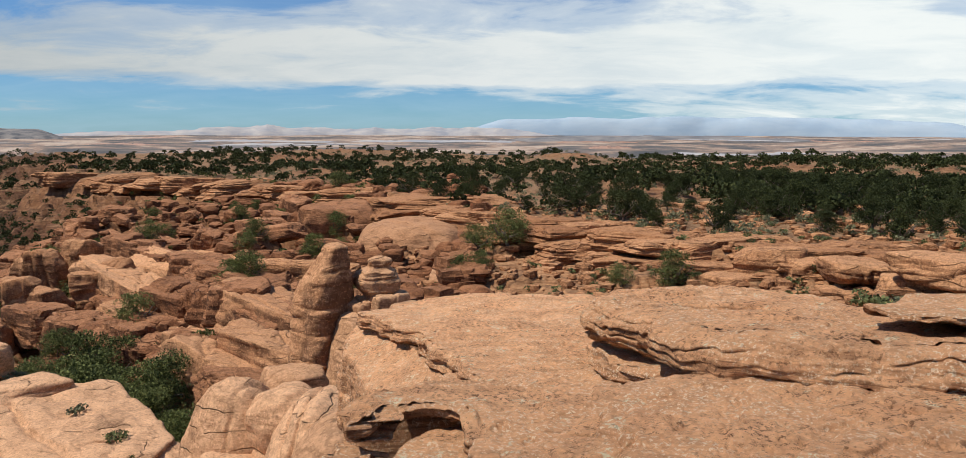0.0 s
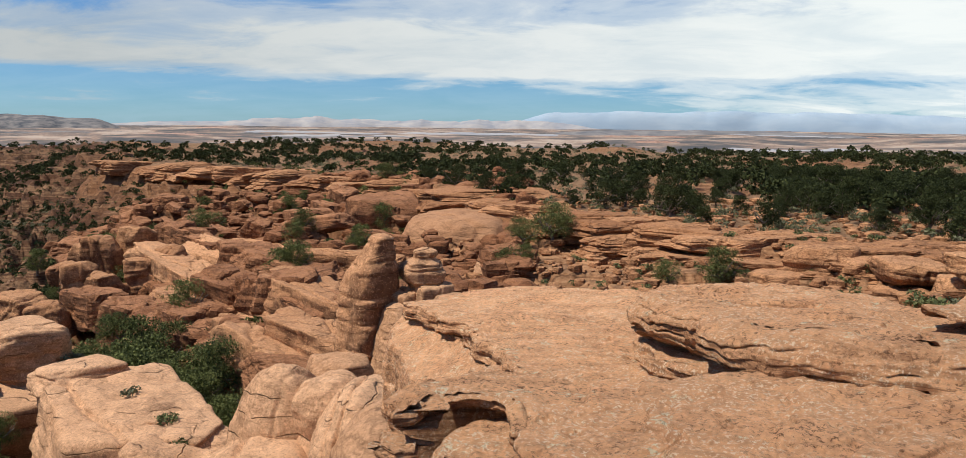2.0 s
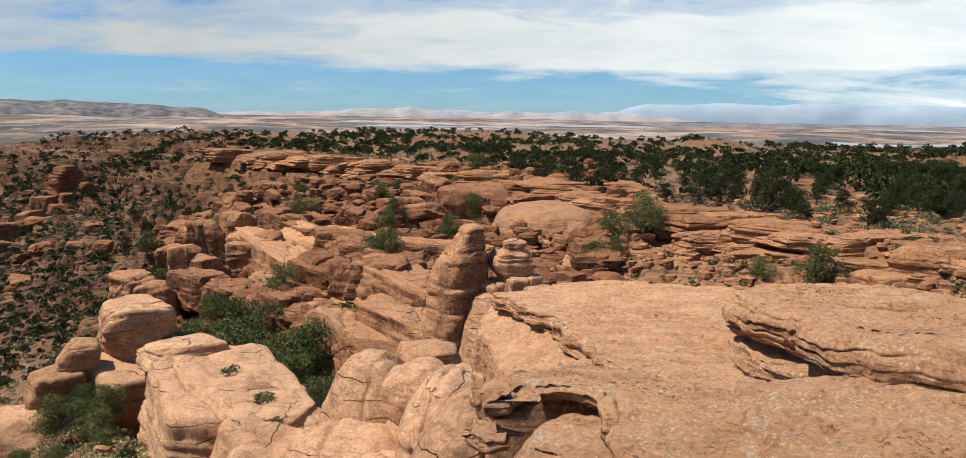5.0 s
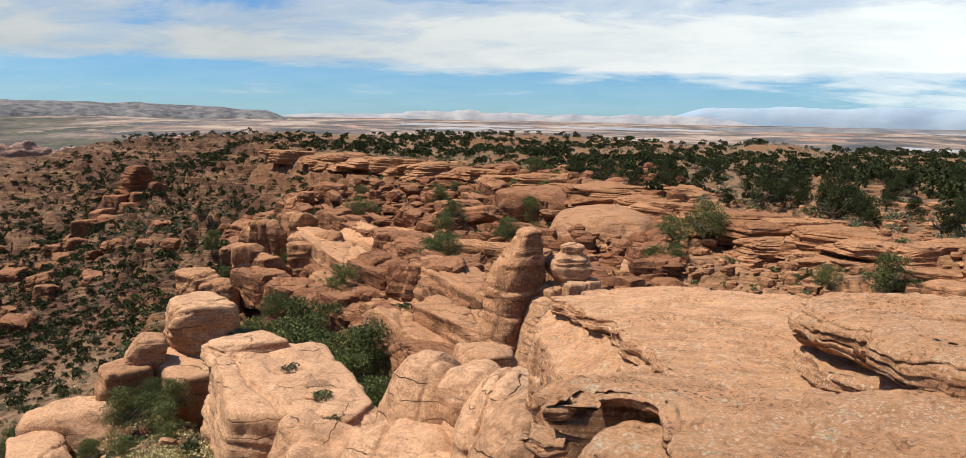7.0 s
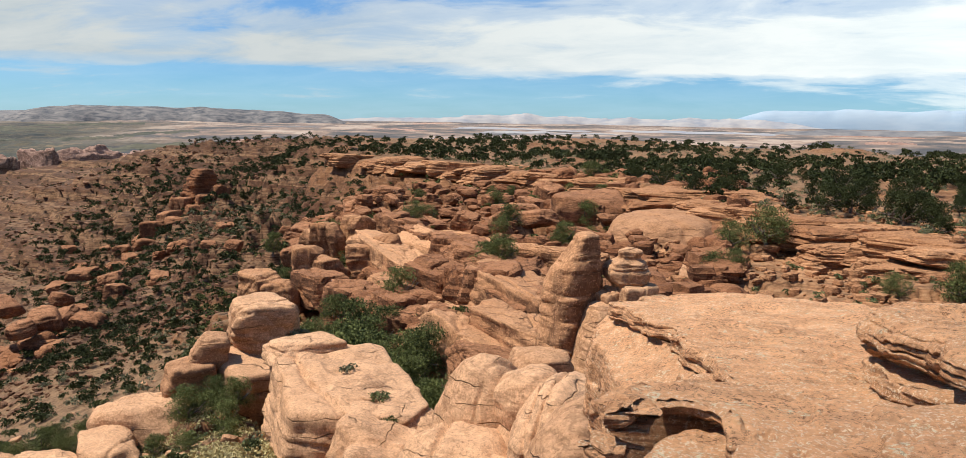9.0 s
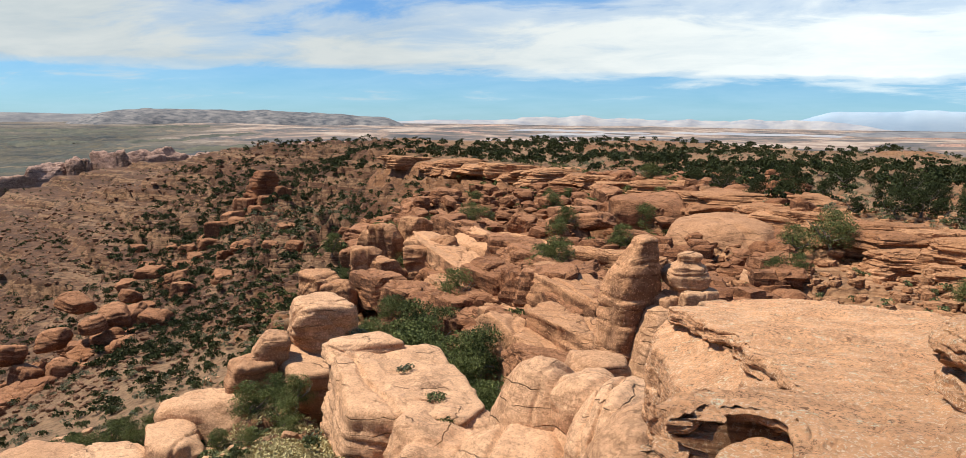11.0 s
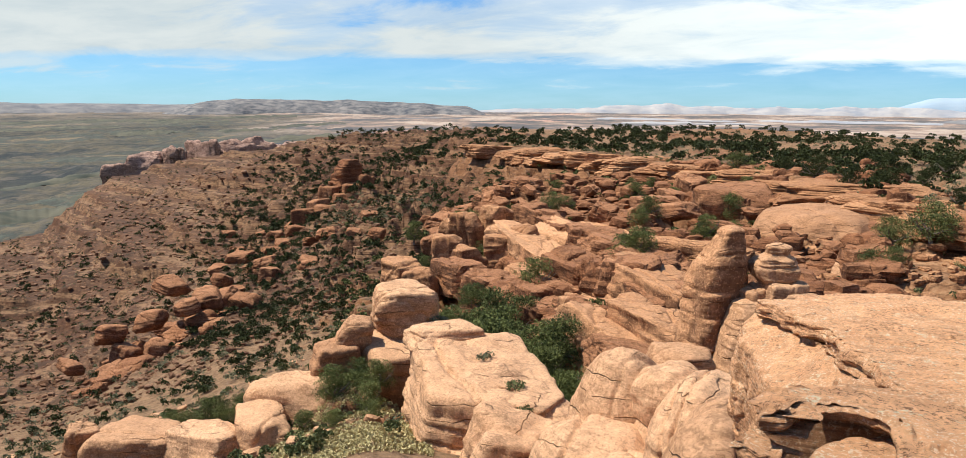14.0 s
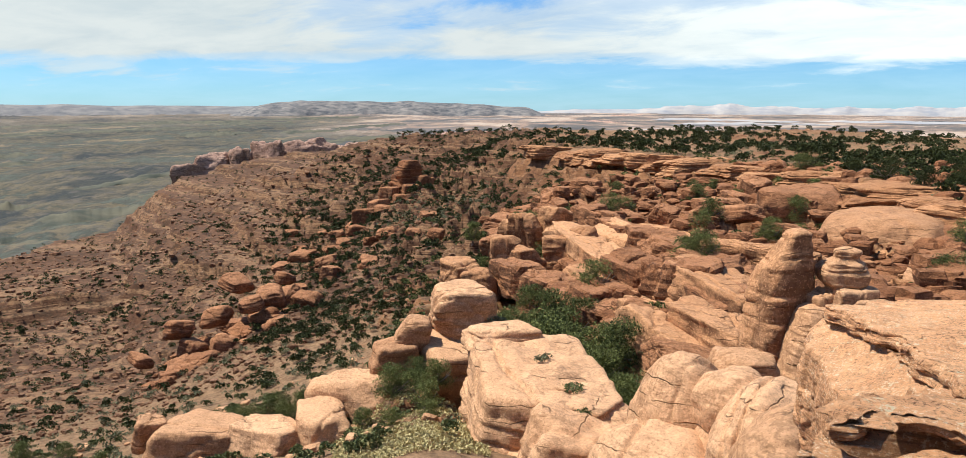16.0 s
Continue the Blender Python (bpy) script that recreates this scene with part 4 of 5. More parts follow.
place_rock("rock_buttress", "broad smooth sandstone buttress below the rim", -5.3, 80, -6.9, (11, 13, 7), 12, 0, sharp=4.5, joints=1, cuts=5, beds=0.015, lumps=0.1, n=44, mat=M_PALE_SUNLIT_ROCK, category="rock buttress")
place_rock("rock_buttress", "smooth pale rounded sandstone hump in the bowl", -1.6, 66, -9.0, (5.5, 6, 4), 13, 0, sharp=4.5, joints=1, cuts=5, beds=0.015, n=34, mat=M_PALE_SUNLIT_ROCK, category="rock buttress")
place_rock("rock_wall", "shaded sandstone wall of a shallow alcove", -10.3, 94, -7.0, (9, 8, 6), 32, 0, sharp=18, cuts=6, beds=0.03, bed_size=1.2, n=30, category="rock wall")
place_rock("cap_ledge", "long flat sandstone cap ledge on the rim", -2.2, 93, -6.0, (15, 9, 1.9), 33, -8, sharp=22, beds=0.05, bed_size=0.6, n=36, mat=M_RIM, category="rock ledge")
for k, (az, r, z, w, h) in enumerate([(19.8, 58, -6.4, 4.2, 2.0), (22.3, 57, -6.9, 3.4, 1.6), (17.4, 56, -8.0, 4.4, 1.6), (25.0, 55, -6.4, 4.8, 1.5), (30.5, 50, -5.1, 5.6, 1.7), (28.3, 51, -6.6, 3.6, 1.6), (31.5, 49, -7.0, 5.0, 2.0), (15.2, 55, -8.7, 3.0, 1.4), (24.2, 53, -7.9, 3.2, 1.5), (21.0, 53, -8.4, 3.8, 1.4)]):
    place_rock("rim_block", "rounded tan sandstone block of the broken rim", az, r, z, (w, w * 0.8, h), 60 + k, 37 * k, sharp=11, beds=0.05, bed_size=0.6, n=22, mat=M_RIM, category="rock block")
for k, (az, r, z, w, h) in enumerate([(-50.3, 95, -23.6, 3.4, 4.6), (-52.2, 96, -24.6, 4.2, 3.2), (-53.0, 97, -22.5, 4.0, 3.0), (-50.6, 100, -21.8, 4.4, 3.4), (-48.2, 100, -21.0, 4.0, 2.6), (-47.0, 103, -20.6, 4.6, 2.8), (-49.2, 106, -19.6, 5.0, 2.6), (-55.5, 96, -26.0, 3.0, 2.0), (-46.0, 106, -19.4, 3.2, 2.2), (-48.5, 94, -24.5, 3.4, 3.0), (-46.6, 97, -23.0, 3.8, 3.0)]):
    place_rock("boulder", "large rounded red-tan boulder with curved bedding on the talus", az, r, z - 0.2 * h, (0.75 * w, 0.75 * w, 0.75 * h), 80 + k, 53 * k, (8, 12), sharp=8, beds=0.07, bed_size=0.7, n=22)
for k, (az, r, z, w, d, h) in enumerate([(-55.3, 46, -15.4, 1.8, 1.8, 2.0), (-52.2, 45, -15.5, 4.2, 5.0, 3.0), (-47.2, 42, -14.9, 4.4, 3.4, 2.4), (-43.6, 42, -14.3, 2.6, 4.6, 1.9), (-41.6, 44.5, -13.5, 2.6, 5.4, 2.4), (-38.0, 39, -15.3, 1.8, 1.8, 1.6), (-49.8, 44, -15.9, 2.0, 2.2, 1.5)]):
    place_rock("boulder", "pale tan sandstone boulder half sunk in sandy soil", az, r, z, (w, d, h), 100 + k, 61 * k, (3, 6), mat=M_PALE_SUNLIT_ROCK, sharp=14, beds=0.03, n=24)
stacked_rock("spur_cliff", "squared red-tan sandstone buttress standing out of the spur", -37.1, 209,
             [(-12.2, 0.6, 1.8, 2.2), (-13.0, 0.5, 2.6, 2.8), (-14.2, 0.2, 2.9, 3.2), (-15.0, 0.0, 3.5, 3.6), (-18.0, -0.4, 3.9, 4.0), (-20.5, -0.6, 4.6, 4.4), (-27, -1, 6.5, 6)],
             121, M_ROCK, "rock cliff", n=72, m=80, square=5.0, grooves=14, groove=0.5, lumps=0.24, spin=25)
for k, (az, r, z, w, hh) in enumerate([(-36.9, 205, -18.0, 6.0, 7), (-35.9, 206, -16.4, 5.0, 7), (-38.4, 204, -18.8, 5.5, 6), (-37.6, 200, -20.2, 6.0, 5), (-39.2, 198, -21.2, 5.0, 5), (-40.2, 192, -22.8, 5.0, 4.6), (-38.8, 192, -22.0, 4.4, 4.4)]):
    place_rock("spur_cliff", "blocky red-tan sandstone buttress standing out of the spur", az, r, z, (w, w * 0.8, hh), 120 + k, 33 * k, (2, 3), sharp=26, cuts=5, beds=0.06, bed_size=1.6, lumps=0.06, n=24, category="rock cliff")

orn = np.random.RandomState(77)
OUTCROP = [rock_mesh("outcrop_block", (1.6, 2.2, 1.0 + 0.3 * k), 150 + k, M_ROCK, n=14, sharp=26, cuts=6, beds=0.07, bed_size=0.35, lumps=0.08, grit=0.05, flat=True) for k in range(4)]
for k in range(56):
    u, v = orn.rand(), orn.normal()
    p = polar(-54.5 + 9.5 * u + 0.4 * v, 90 + 24 * u + 5.0 * orn.normal())
    ob = new("outcrop_block", OUTCROP[k % 4])
    sc = 0.7 + 1.3 * orn.rand() ** 2
    ob.matrix_world = pose(p.x, p.y, height(p.x, p.y) + 0.25 * sc, orn.normal() * 8, orn.normal() * 8 - 12, 40 + 25 * orn.normal()) @ Matrix.Diagonal((sc, sc * 1.1, sc, 1))
    tagged(ob, "blocky red-tan sandstone piece of a slanting outcrop on the talus", "rock block", "outcrop blocks")

# the broken ledges of the rim, and thinner ones below it
LEDGES = [rock_mesh("ledge", (10, 5.0, hh), 160 + k, M_RIM, n=20, sharp=30, cuts=6, beds=0.06, bed_size=0.55, lumps=0.09, grit=0.05, joints=5, flat=True) for k, hh in enumerate((2.6, 2.0, 3.0, 1.6))]
for k in range(34):
    az = -26.5 + 57.5 * k / 33 + 0.3 * math.sin(k * 2.7)
    r = float(by_bearing(np.array([az]), RIM_R)[0])
    for row, (dr, dz, s) in enumerate(((0.5, -6.75, 1.0), (-3.5, -8.0, 0.8))):
        if row == 1 and k % 3 == 0:
            continue
        p = polar(az + 0.7 * row + 0.5 * math.sin(k * 1.9 + row), r + dr + 1.8 * math.sin(k * 1.3), dz)
        ob = new("rim_ledge", LEDGES[(k * 3 + row) % 4])
        s = s * (0.62 + 0.004 * r + 0.14 * math.sin(k * 2.1))
        ob.matrix_world = pose(p.x, p.y, p.z - 1.0 * s, 2 * math.sin(k), 2 * math.cos(k * 1.7), 25 * math.sin(k * 1.1) + (35 if az < -8 else -5)) @ Matrix.Diagonal((s, s, s * 0.8, 1))
        tagged(ob, "flat-topped tan sandstone ledge of the plateau rim", "rock ledge", "rim ledges")
THIN = [rock_mesh("thin_ledge", (6, 2.6, 0.8), 170 + k, M_RIM, n=18, sharp=24, cuts=5, beds=0.08, bed_size=0.3, lumps=0.12, grit=0.06, joints=4, flat=True) for k in range(3)]
for k in range(60):
    az = -4 + 34 * ((k * 0.618) % 1)
    rim, toe = (float(by_bearing(np.array([az]), v)[0]) for v in (RIM_R, GULLY_R))
    r = toe + (rim - toe) * (0.6 + 0.38 * ((k * 0.377) % 1))
    p = polar(az, r)
    ob = new("thin_ledge", THIN[k % 3])
    s = 0.4 + 0.5 * ((k * 0.73) % 1)
    ob.matrix_world = pose(p.x, p.y, height(p.x, p.y) + 0.02, 3 * math.sin(k), 3 * math.cos(k), -8 + 14 * math.sin(k * 1.7)) @ Matrix.Diagonal((s * 1.2, s, s, 1))
    tagged(ob, "thin weathered sandstone ledge cropping out of the slope", "rock ledge", "thin ledges")
FINS = [rock_mesh("fin", (3.2, 11, 3.2), 180 + k, M_RIM, n=22, sharp=22, cuts=7, beds=0.06, bed_size=0.6, lumps=0.09, grit=0.05, joints=4, flat=True) for k in range(4)]
for k in range(38):
    az = -30.5 + 20.5 * ((k * 0.618) % 1)
    r = 58 + 55 * ((k * 0.377 + 0.1) % 1)
    p = polar(az, r)
    ob = new("rock_fin", FINS[k % 4])
    s = 0.55 + 0.5 * ((k * 0.73) % 1)
    ob.matrix_world = pose(p.x, p.y, height(p.x, p.y) + 0.1 * s, 4 * math.sin(k), 5 * math.cos(k), 62 + 16 * math.sin(k * 1.7)) @ Matrix.Diagonal((s, s, s, 1))
    tagged(ob, "long tan sandstone fin standing out of the canyon slope", "rock fin", "fins")
place_rock("boulder", "small sandstone boulder wedged under a slab", -2.6, 9.1, -1.22, (0.5, 0.6, 0.6), 131, 20, mat=M_SLAB, sharp=8, n=16)

DOME = dict(mat=M_PALE_SUNLIT_ROCK, ball_like=True, box=False, cuts=11, sharp=8, lumps=0.10, beds=0.03, bed_size=0.8, n=52, grit=0.03, category="rock dome")
place_rock("rock_dome", "smooth rounded sandstone dome with curved bedding lines", -14.0, 26, -6.6, (2.7, 3.0, 2.7), 5, 0, joints=1, **DOME)
place_rock("rock_dome", "smooth sandstone base piece cracked away from its dome", -14.2, 25.6, -8.1, (3.6, 3.6, 4.2), 35, 30, joints=1, **DOME)
place_rock("rock_dome", "smooth rounded sandstone dome beside a cracked boulder", -16.8, 27.6, -7.0, (4.0, 5.0, 5.6), 6, 25, (0, -14), joints=1, **DOME)
place_rock("rock_apron", "smooth orange sandstone apron below the domes", -18.8, 25.5, -8.5, (5.0, 6, 6.0), 16, 10, joints=2, **DOME)
place_rock("rock_apron", "smooth orange sandstone apron sloping into the gully", -16.5, 23.0, -8.7, (5.0, 5, 5.0), 36, 40, joints=2, **DOME)
place_rock("rock_apron", "smooth orange sandstone slope under the slabs", -10.0, 19.5, -5.5, (3.6, 8, 6.0), 17, -8, (-10, 0), joints=2, **DOME)
place_rock("rock_apron", "smooth orange sandstone slope under the slabs", -11.6, 24.5, -6.4, (3.4, 7, 6.0), 37, -8, (-10, 0), joints=2, **DOME)

FIN = dict(sharp=40, cuts=5, beds=0.06, bed_size=0.7, lumps=0.05, grit=0.045, joints=4, n=52, top_tilt=0.05)


def place_fin(label, far, near, width, high, seed, roll=9.0):
    """far and near end of the upper edge of its steep side; the top dips away from that edge"""
    far, near = Vector(far), Vector(near)
    along = (far - near).normalized()
    side = along.cross(Vector((0, 0, 1))).normalized()
    ob = new("rock_fin", rock_mesh("rock_fin", (width, (far - near).length * 1.08, high), seed, M_FIN, **FIN))
    mid = (far + near) / 2 + side * width * 0.46 - Vector((0, 0, 0.5 * high))
    m = Matrix((side, along, side.cross(along))).transposed().to_4x4()
    ob.matrix_world = Matrix.Translation(mid) @ m @ Matrix.Rotation(radians(roll), 4, "Y")
    return tagged(ob, label, "rock fin")


place_fin("long tan sandstone fin with dark stained side", (-18.3, 44.0, -10.4), (-11.6, 39.6, -11.5), 4.2, 5.0, 9, 10)
place_fin("long tan sandstone fin with dark stained side", (-16.6, 45.8, -9.7), (-9.0, 40.2, -10.4), 4.0, 5.4, 10, 8)
place_fin("short tan sandstone fin with a stepped side", (-20.5, 49.0, -11.0), (-16.5, 46.0, -11.0), 3.0, 4.6, 38, 8)
place_fin("broad layered sandstone fin with a sloping top", (-19.5, 55.0, -9.2), (-12.0, 47.0, -9.9), 5.5, 4.6, 20, 8)
place_fin("low tan sandstone fin with a split top", (-23.5, 54.0, -11.4), (-19.0, 50.0, -12.0), 3.4, 4.0, 39, 8)
place_fin("long banded sandstone fin across the hollow", (-33.0, 73.0, -9.2), (-20.0, 62.0, -11.0), 4.0, 5.0, 44, 6)
place_fin("long banded sandstone fin across the hollow", (-36.0, 70.0, -9.6), (-27.0, 61.0, -11.2), 4.0, 4.6, 45, 6)
place_fin("low tan sandstone fin with a split top", (-30.0, 60.0, -11.6), (-24.0, 56.0, -12.2), 3.4, 4.0, 46, 8)
for k, (x, y, z, w, hh) in enumerate([(-39.0, 71.0, -9.0, 3.4, 5.5), (-36.5, 73.0, -8.4, 2.8, 5.0), (-41.5, 73.0, -10.0, 3.6, 5.0), (-38.5, 66.0, -10.6, 3.2, 4.4), (-35.0, 63.5, -11.0, 3.0, 4.0), (-33.0, 66.5, -10.2, 3.0, 3.4), (-40.0, 60.5, -12.2, 3.6, 3.6), (-36.5, 58.0, -12.4, 3.0, 3.0), (-31.5, 69.0, -9.6, 2.6, 3.4)]):
    ob = new("rock_tower", rock_mesh("rock_tower", (w, w * 0.9, hh), 240 + k, M_FIN, n=26, sharp=16, cuts=7, beds=0.09, bed_size=0.7, lumps=0.08, grit=0.05, joints=3))
    ob.matrix_world = pose(x, y, z - hh / 2, 2 * math.sin(k), 2 * math.cos(k), 41 * k)
    tagged(ob, "stubby layered sandstone tower with a rounded top", "rock tower", "stubby towers")

place_rock("rock", "shadowed sandstone back of a hollow under a slab", -4.4, 6.0, -0.42, (1.0, 0.4, 1.2), 133, 0, mat=M_SLAB, sharp=14, cuts=4, lumps=0.06, n=18)


# ================= broken rock on the slopes =================
rnd = np.random.RandomState(4)


def scatter(n, az_span, r_span, keep=None):
    """places over a sector of the land, even by area of view"""
    az = rnd.uniform(*az_span, n)
    r = np.exp(rnd.uniform(math.log(r_span[0]), math.log(r_span[1]), n))
    x, y = r * np.sin(np.radians(az)), r * np.cos(np.radians(az))
    if keep is not None:
        ok = rnd.rand(n) < keep(x, y, az, r)
        x, y, az, r = x[ok], y[ok], az[ok], r[ok]
    return x, y, land(x, y)[0], az, r


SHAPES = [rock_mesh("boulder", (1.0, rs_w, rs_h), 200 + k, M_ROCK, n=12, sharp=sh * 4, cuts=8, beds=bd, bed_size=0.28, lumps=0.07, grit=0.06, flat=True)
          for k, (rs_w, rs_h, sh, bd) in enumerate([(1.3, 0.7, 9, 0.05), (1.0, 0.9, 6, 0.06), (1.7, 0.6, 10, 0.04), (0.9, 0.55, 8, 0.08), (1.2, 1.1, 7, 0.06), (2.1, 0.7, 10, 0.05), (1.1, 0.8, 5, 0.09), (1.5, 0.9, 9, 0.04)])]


def boulders(n, az_span, r_span, size, label, group, sink=0.3, keep=None, strike=35):
    x, y, z, az, r = scatter(n, az_span, r_span, keep)
    for i in range(len(x)):
        s = size[0] * (size[1] / size[0]) ** (rnd.rand() ** 1.4)
        me = SHAPES[rnd.randint(len(SHAPES))]
        ob = new("boulder", me)
        ob.matrix_world = pose(x[i], y[i], z[i] + s * (0.38 - sink), rnd.uniform(-16, 16), rnd.uniform(-16, 16), strike + rnd.normal() * 30) @ Matrix.Diagonal((s, s * rnd.uniform(0.8, 1.3), s * rnd.uniform(0.7, 1.1), 1))
        tagged(ob, label, "boulder", group)


boulders(110, (-31, -9), (56, 118), (1.2, 4.2), "angular tan sandstone block in the rockfall below the rim", "rockfall blocks", 0.12)
boulders(40, (-30, -10), (92, 124), (1.4, 3.6), "tumbled tan sandstone block of the rubble slope", "rubble blocks", 0.05)
boulders(45, (-31.5, -26), (92, 128), (1.6, 4.4), "rounded tan sandstone block of a broken ledge", "ledge blocks", 0.1)
boulders(36, (-46, -35), (120, 215), (1.6, 4.6), "squared red-tan sandstone block cropping out of the spur", "spur blocks", 0.15)
boulders(30, (-29, -10), (40, 58), (1.0, 2.6), "tan sandstone boulder fallen into the gully", "gully boulders", 0.15)

for a0, r0, a1, r1, zt, num in ((-24.5, 88, -16.4, 61, -9.4, 15), (-29.5, 72, -23, 55, -12.0, 12), (-21.5, 62, -14.5, 52, -9.6, 11)):
    for i in range(num):
        f = i / (num - 1)
        p = polar(a0 + (a1 - a0) * f + rnd.normal() * 0.25, r0 + (r1 - r0) * f + rnd.normal() * 0.8)
        s = rnd.uniform(2.2, 3.6)
        ob = new("ledge_block", SHAPES[rnd.randint(len(SHAPES))])
        ob.matrix_world = pose(p.x, p.y, zt - 0.4 * s + rnd.normal() * 0.3, rnd.normal() * 5, rnd.normal() * 5, 60 + rnd.normal() * 14) @ Matrix.Diagonal((s, s * 1.1, s, 1))
        tagged(ob, "squared tan sandstone block in a row along a ledge", "rock block", "ledge rows")


def joined_rocks(name, label, x, y, z, s, mat, n=3):
    """very many small rocks as one sheet of rubble"""
    d, f = ball(n)
    vs, fs = [], []
    for i in range(len(x)):
        rs = np.random.RandomState(i)
        nr = np.concatenate([np.eye(3), -np.eye(3), rs.normal(size=(5, 3))]) + 0.3 * rs.normal(size=(11, 3))
        nr /= np.linalg.norm(nr, axis=1, keepdims=True)
        q = (1e-6 + (np.maximum(d @ nr.T / np.where(np.arange(11) < 6, 0.95, 1.0), 0) ** 14).sum(1)) ** (-1 / 14)
        p = d * np.minimum(q, 1.5)[:, None] * np.array((s[i] * rs.uniform(0.7, 1.4), s[i] * rs.uniform(0.7, 1.2), s[i] * rs.uniform(0.45, 0.8))) * 0.5
        a = rs.uniform(0, 6.28)
        p = np.column_stack([p[:, 0] * math.cos(a) - p[:, 1] * math.sin(a), p[:, 0] * math.sin(a) + p[:, 1] * math.cos(a), p[:, 2]])
        vs.append(p + (x[i], y[i], z[i] + 0.14 * s[i]))
        fs.append(f + i * len(d))
    me = mesh_from(name, np.concatenate(vs), np.concatenate(fs), mat, False)
    return tagged(new(name, me), label, "rubble", kind="stuff")


def sizes(n, a, b):
    return a * (b / a) ** (rnd.rand(n) ** 1.7)


x, y, z, az, r = scatter(5200, (-30, 0), (50, 128))
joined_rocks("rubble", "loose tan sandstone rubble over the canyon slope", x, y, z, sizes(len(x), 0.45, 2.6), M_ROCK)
x, y, z, az, r = scatter(2600, (-6, 32), (48, 92))
joined_rocks("rubble", "flat broken sandstone pieces on the ledges of the bowl", x, y, z, sizes(len(x), 0.25, 1.3), M_RIM, 2)
x, y, z, az, r = scatter(6500, (-66, -33), (70, 330))
joined_rocks("talus_rubble", "red-brown talus blocks strewn over the long slope", x, y, z, sizes(len(x), 0.25, 1.3) * (0.3 + r / 260), M_RED, 2)
x, y, z, az, r = scatter(250, (-62, -34), (36, 60))
joined_rocks("rubble", "small pale stones on the sandy bench", x, y, z, sizes(len(x), 0.2, 0.9), M_PALE_SUNLIT_ROCK)

# ================= trees and shrubs =================


def tube(p, q, ra, rb, k=6):
    p, q = np.array(p), np.array(q)
    w = (q - p) / np.linalg.norm(q - p)
    u = np.cross(w, (0.3, 0.9, 0.2))
    u /= np.linalg.norm(u)
    v = np.cross(w, u)
    a = np.linspace(0, 2 * np.pi, k, endpoint=False)
    ring = np.cos(a)[:, None] * u + np.sin(a)[:, None] * v
    return np.concatenate([p + ra * ring, q + rb * ring]), grid_faces(2, k, True)


def sprays(centres, radii, count, length, rs):
    """leaf sprays: small bent blades round each clump's middle"""
    n = len(centres) * count
    c = np.repeat(centres, count, 0)
    R = np.repeat(radii, count)
    d = rs.normal(size=(n, 3))
    d /= np.linalg.norm(d, axis=1, keepdims=True)
    d[:, 2] = np.where(d[:, 2] < -0.3, -d[:, 2], d[:, 2])
    p = c + d * (R * rs.uniform(0.35, 1.0, n) ** 0.5)[:, None] * np.array((1, 1, 0.8))
    w = d + 0.8 * rs.normal(size=(n, 3))
    w[:, 2] += 0.35
    w /= np.linalg.norm(w, axis=1, keepdims=True)
    u = np.cross(w, rs.normal(size=(n, 3)))
    u /= np.linalg.norm(u, axis=1, keepdims=True)
    L = (length * rs.uniform(0.6, 1.4, n))[:, None]
    W = 0.5 * L
    v = np.stack([p - 0.5 * L * w, p + W * u, p + 0.6 * L * w, p - W * u], 1).reshape(-1, 3)
    return v, np.arange(4 * n).reshape(-1, 4)


def tree_parts(h, w, seed, clumps, count, leaf):
    """a juniper or pinyon: trunk with limbs, and a ragged crown of clumps"""
    rs = np.random.RandomState(seed)
    tv, tf, k = [], [], 0
    cen, rad = [], []
    tips = []
    base = np.array((0, 0, -0.25))
    fork = np.array((rs.uniform(-0.1, 0.1) * w, rs.uniform(-0.1, 0.1) * w, 0.28 * h))
    segs = [(base, fork, 0.055 * h, 0.04 * h)]
    for i in range(7):
        a = i * 2.4 + rs.uniform(-0.4, 0.4)
        mid = fork + np.array((math.cos(a) * 0.2 * w, math.sin(a) * 0.2 * w, rs.uniform(0.05, 0.22) * h))
        tip = mid + np.array((math.cos(a + 0.4) * 0.2 * w, math.sin(a + 0.4) * 0.2 * w, rs.uniform(0.05, 0.35) * h))
        segs += [(fork, mid, 0.028 * h, 0.018 * h), (mid, tip, 0.018 * h, 0.006 * h)]
        tips += [mid, tip]
    for p, q, ra, rb in segs:
        v, f = tube(p, q, ra, rb)
        tv.append(v)
        tf.append(f + k)
        k += len(v)
    lob = rs.uniform(0.72, 1.12, 9)
    for i in range(clumps):
        a, u = rs.uniform(0, 6.28), rs.rand() ** 0.5
        v = rs.uniform(0.10, 1.0)
        shape = math.sin(math.pi * min(1, 0.22 + 0.62 * v)) ** 0.5 * lob[int(a / 6.29 * 9)] * (1 - 0.25 * v)
        cen.append((math.cos(a) * u * shape * w * 0.42, math.sin(a) * u * shape * w * 0.42, (0.10 + 0.84 * v) * h * (0.86 + 0.14 * lob[int(a * 2) % 9])))
        rad.append(rs.uniform(0.11, 0.19) * w)
    lv, lf = sprays(np.array(cen), np.array(rad), count, leaf, rs)
    return (np.concatenate(tv), np.concatenate(tf)), (lv, lf)


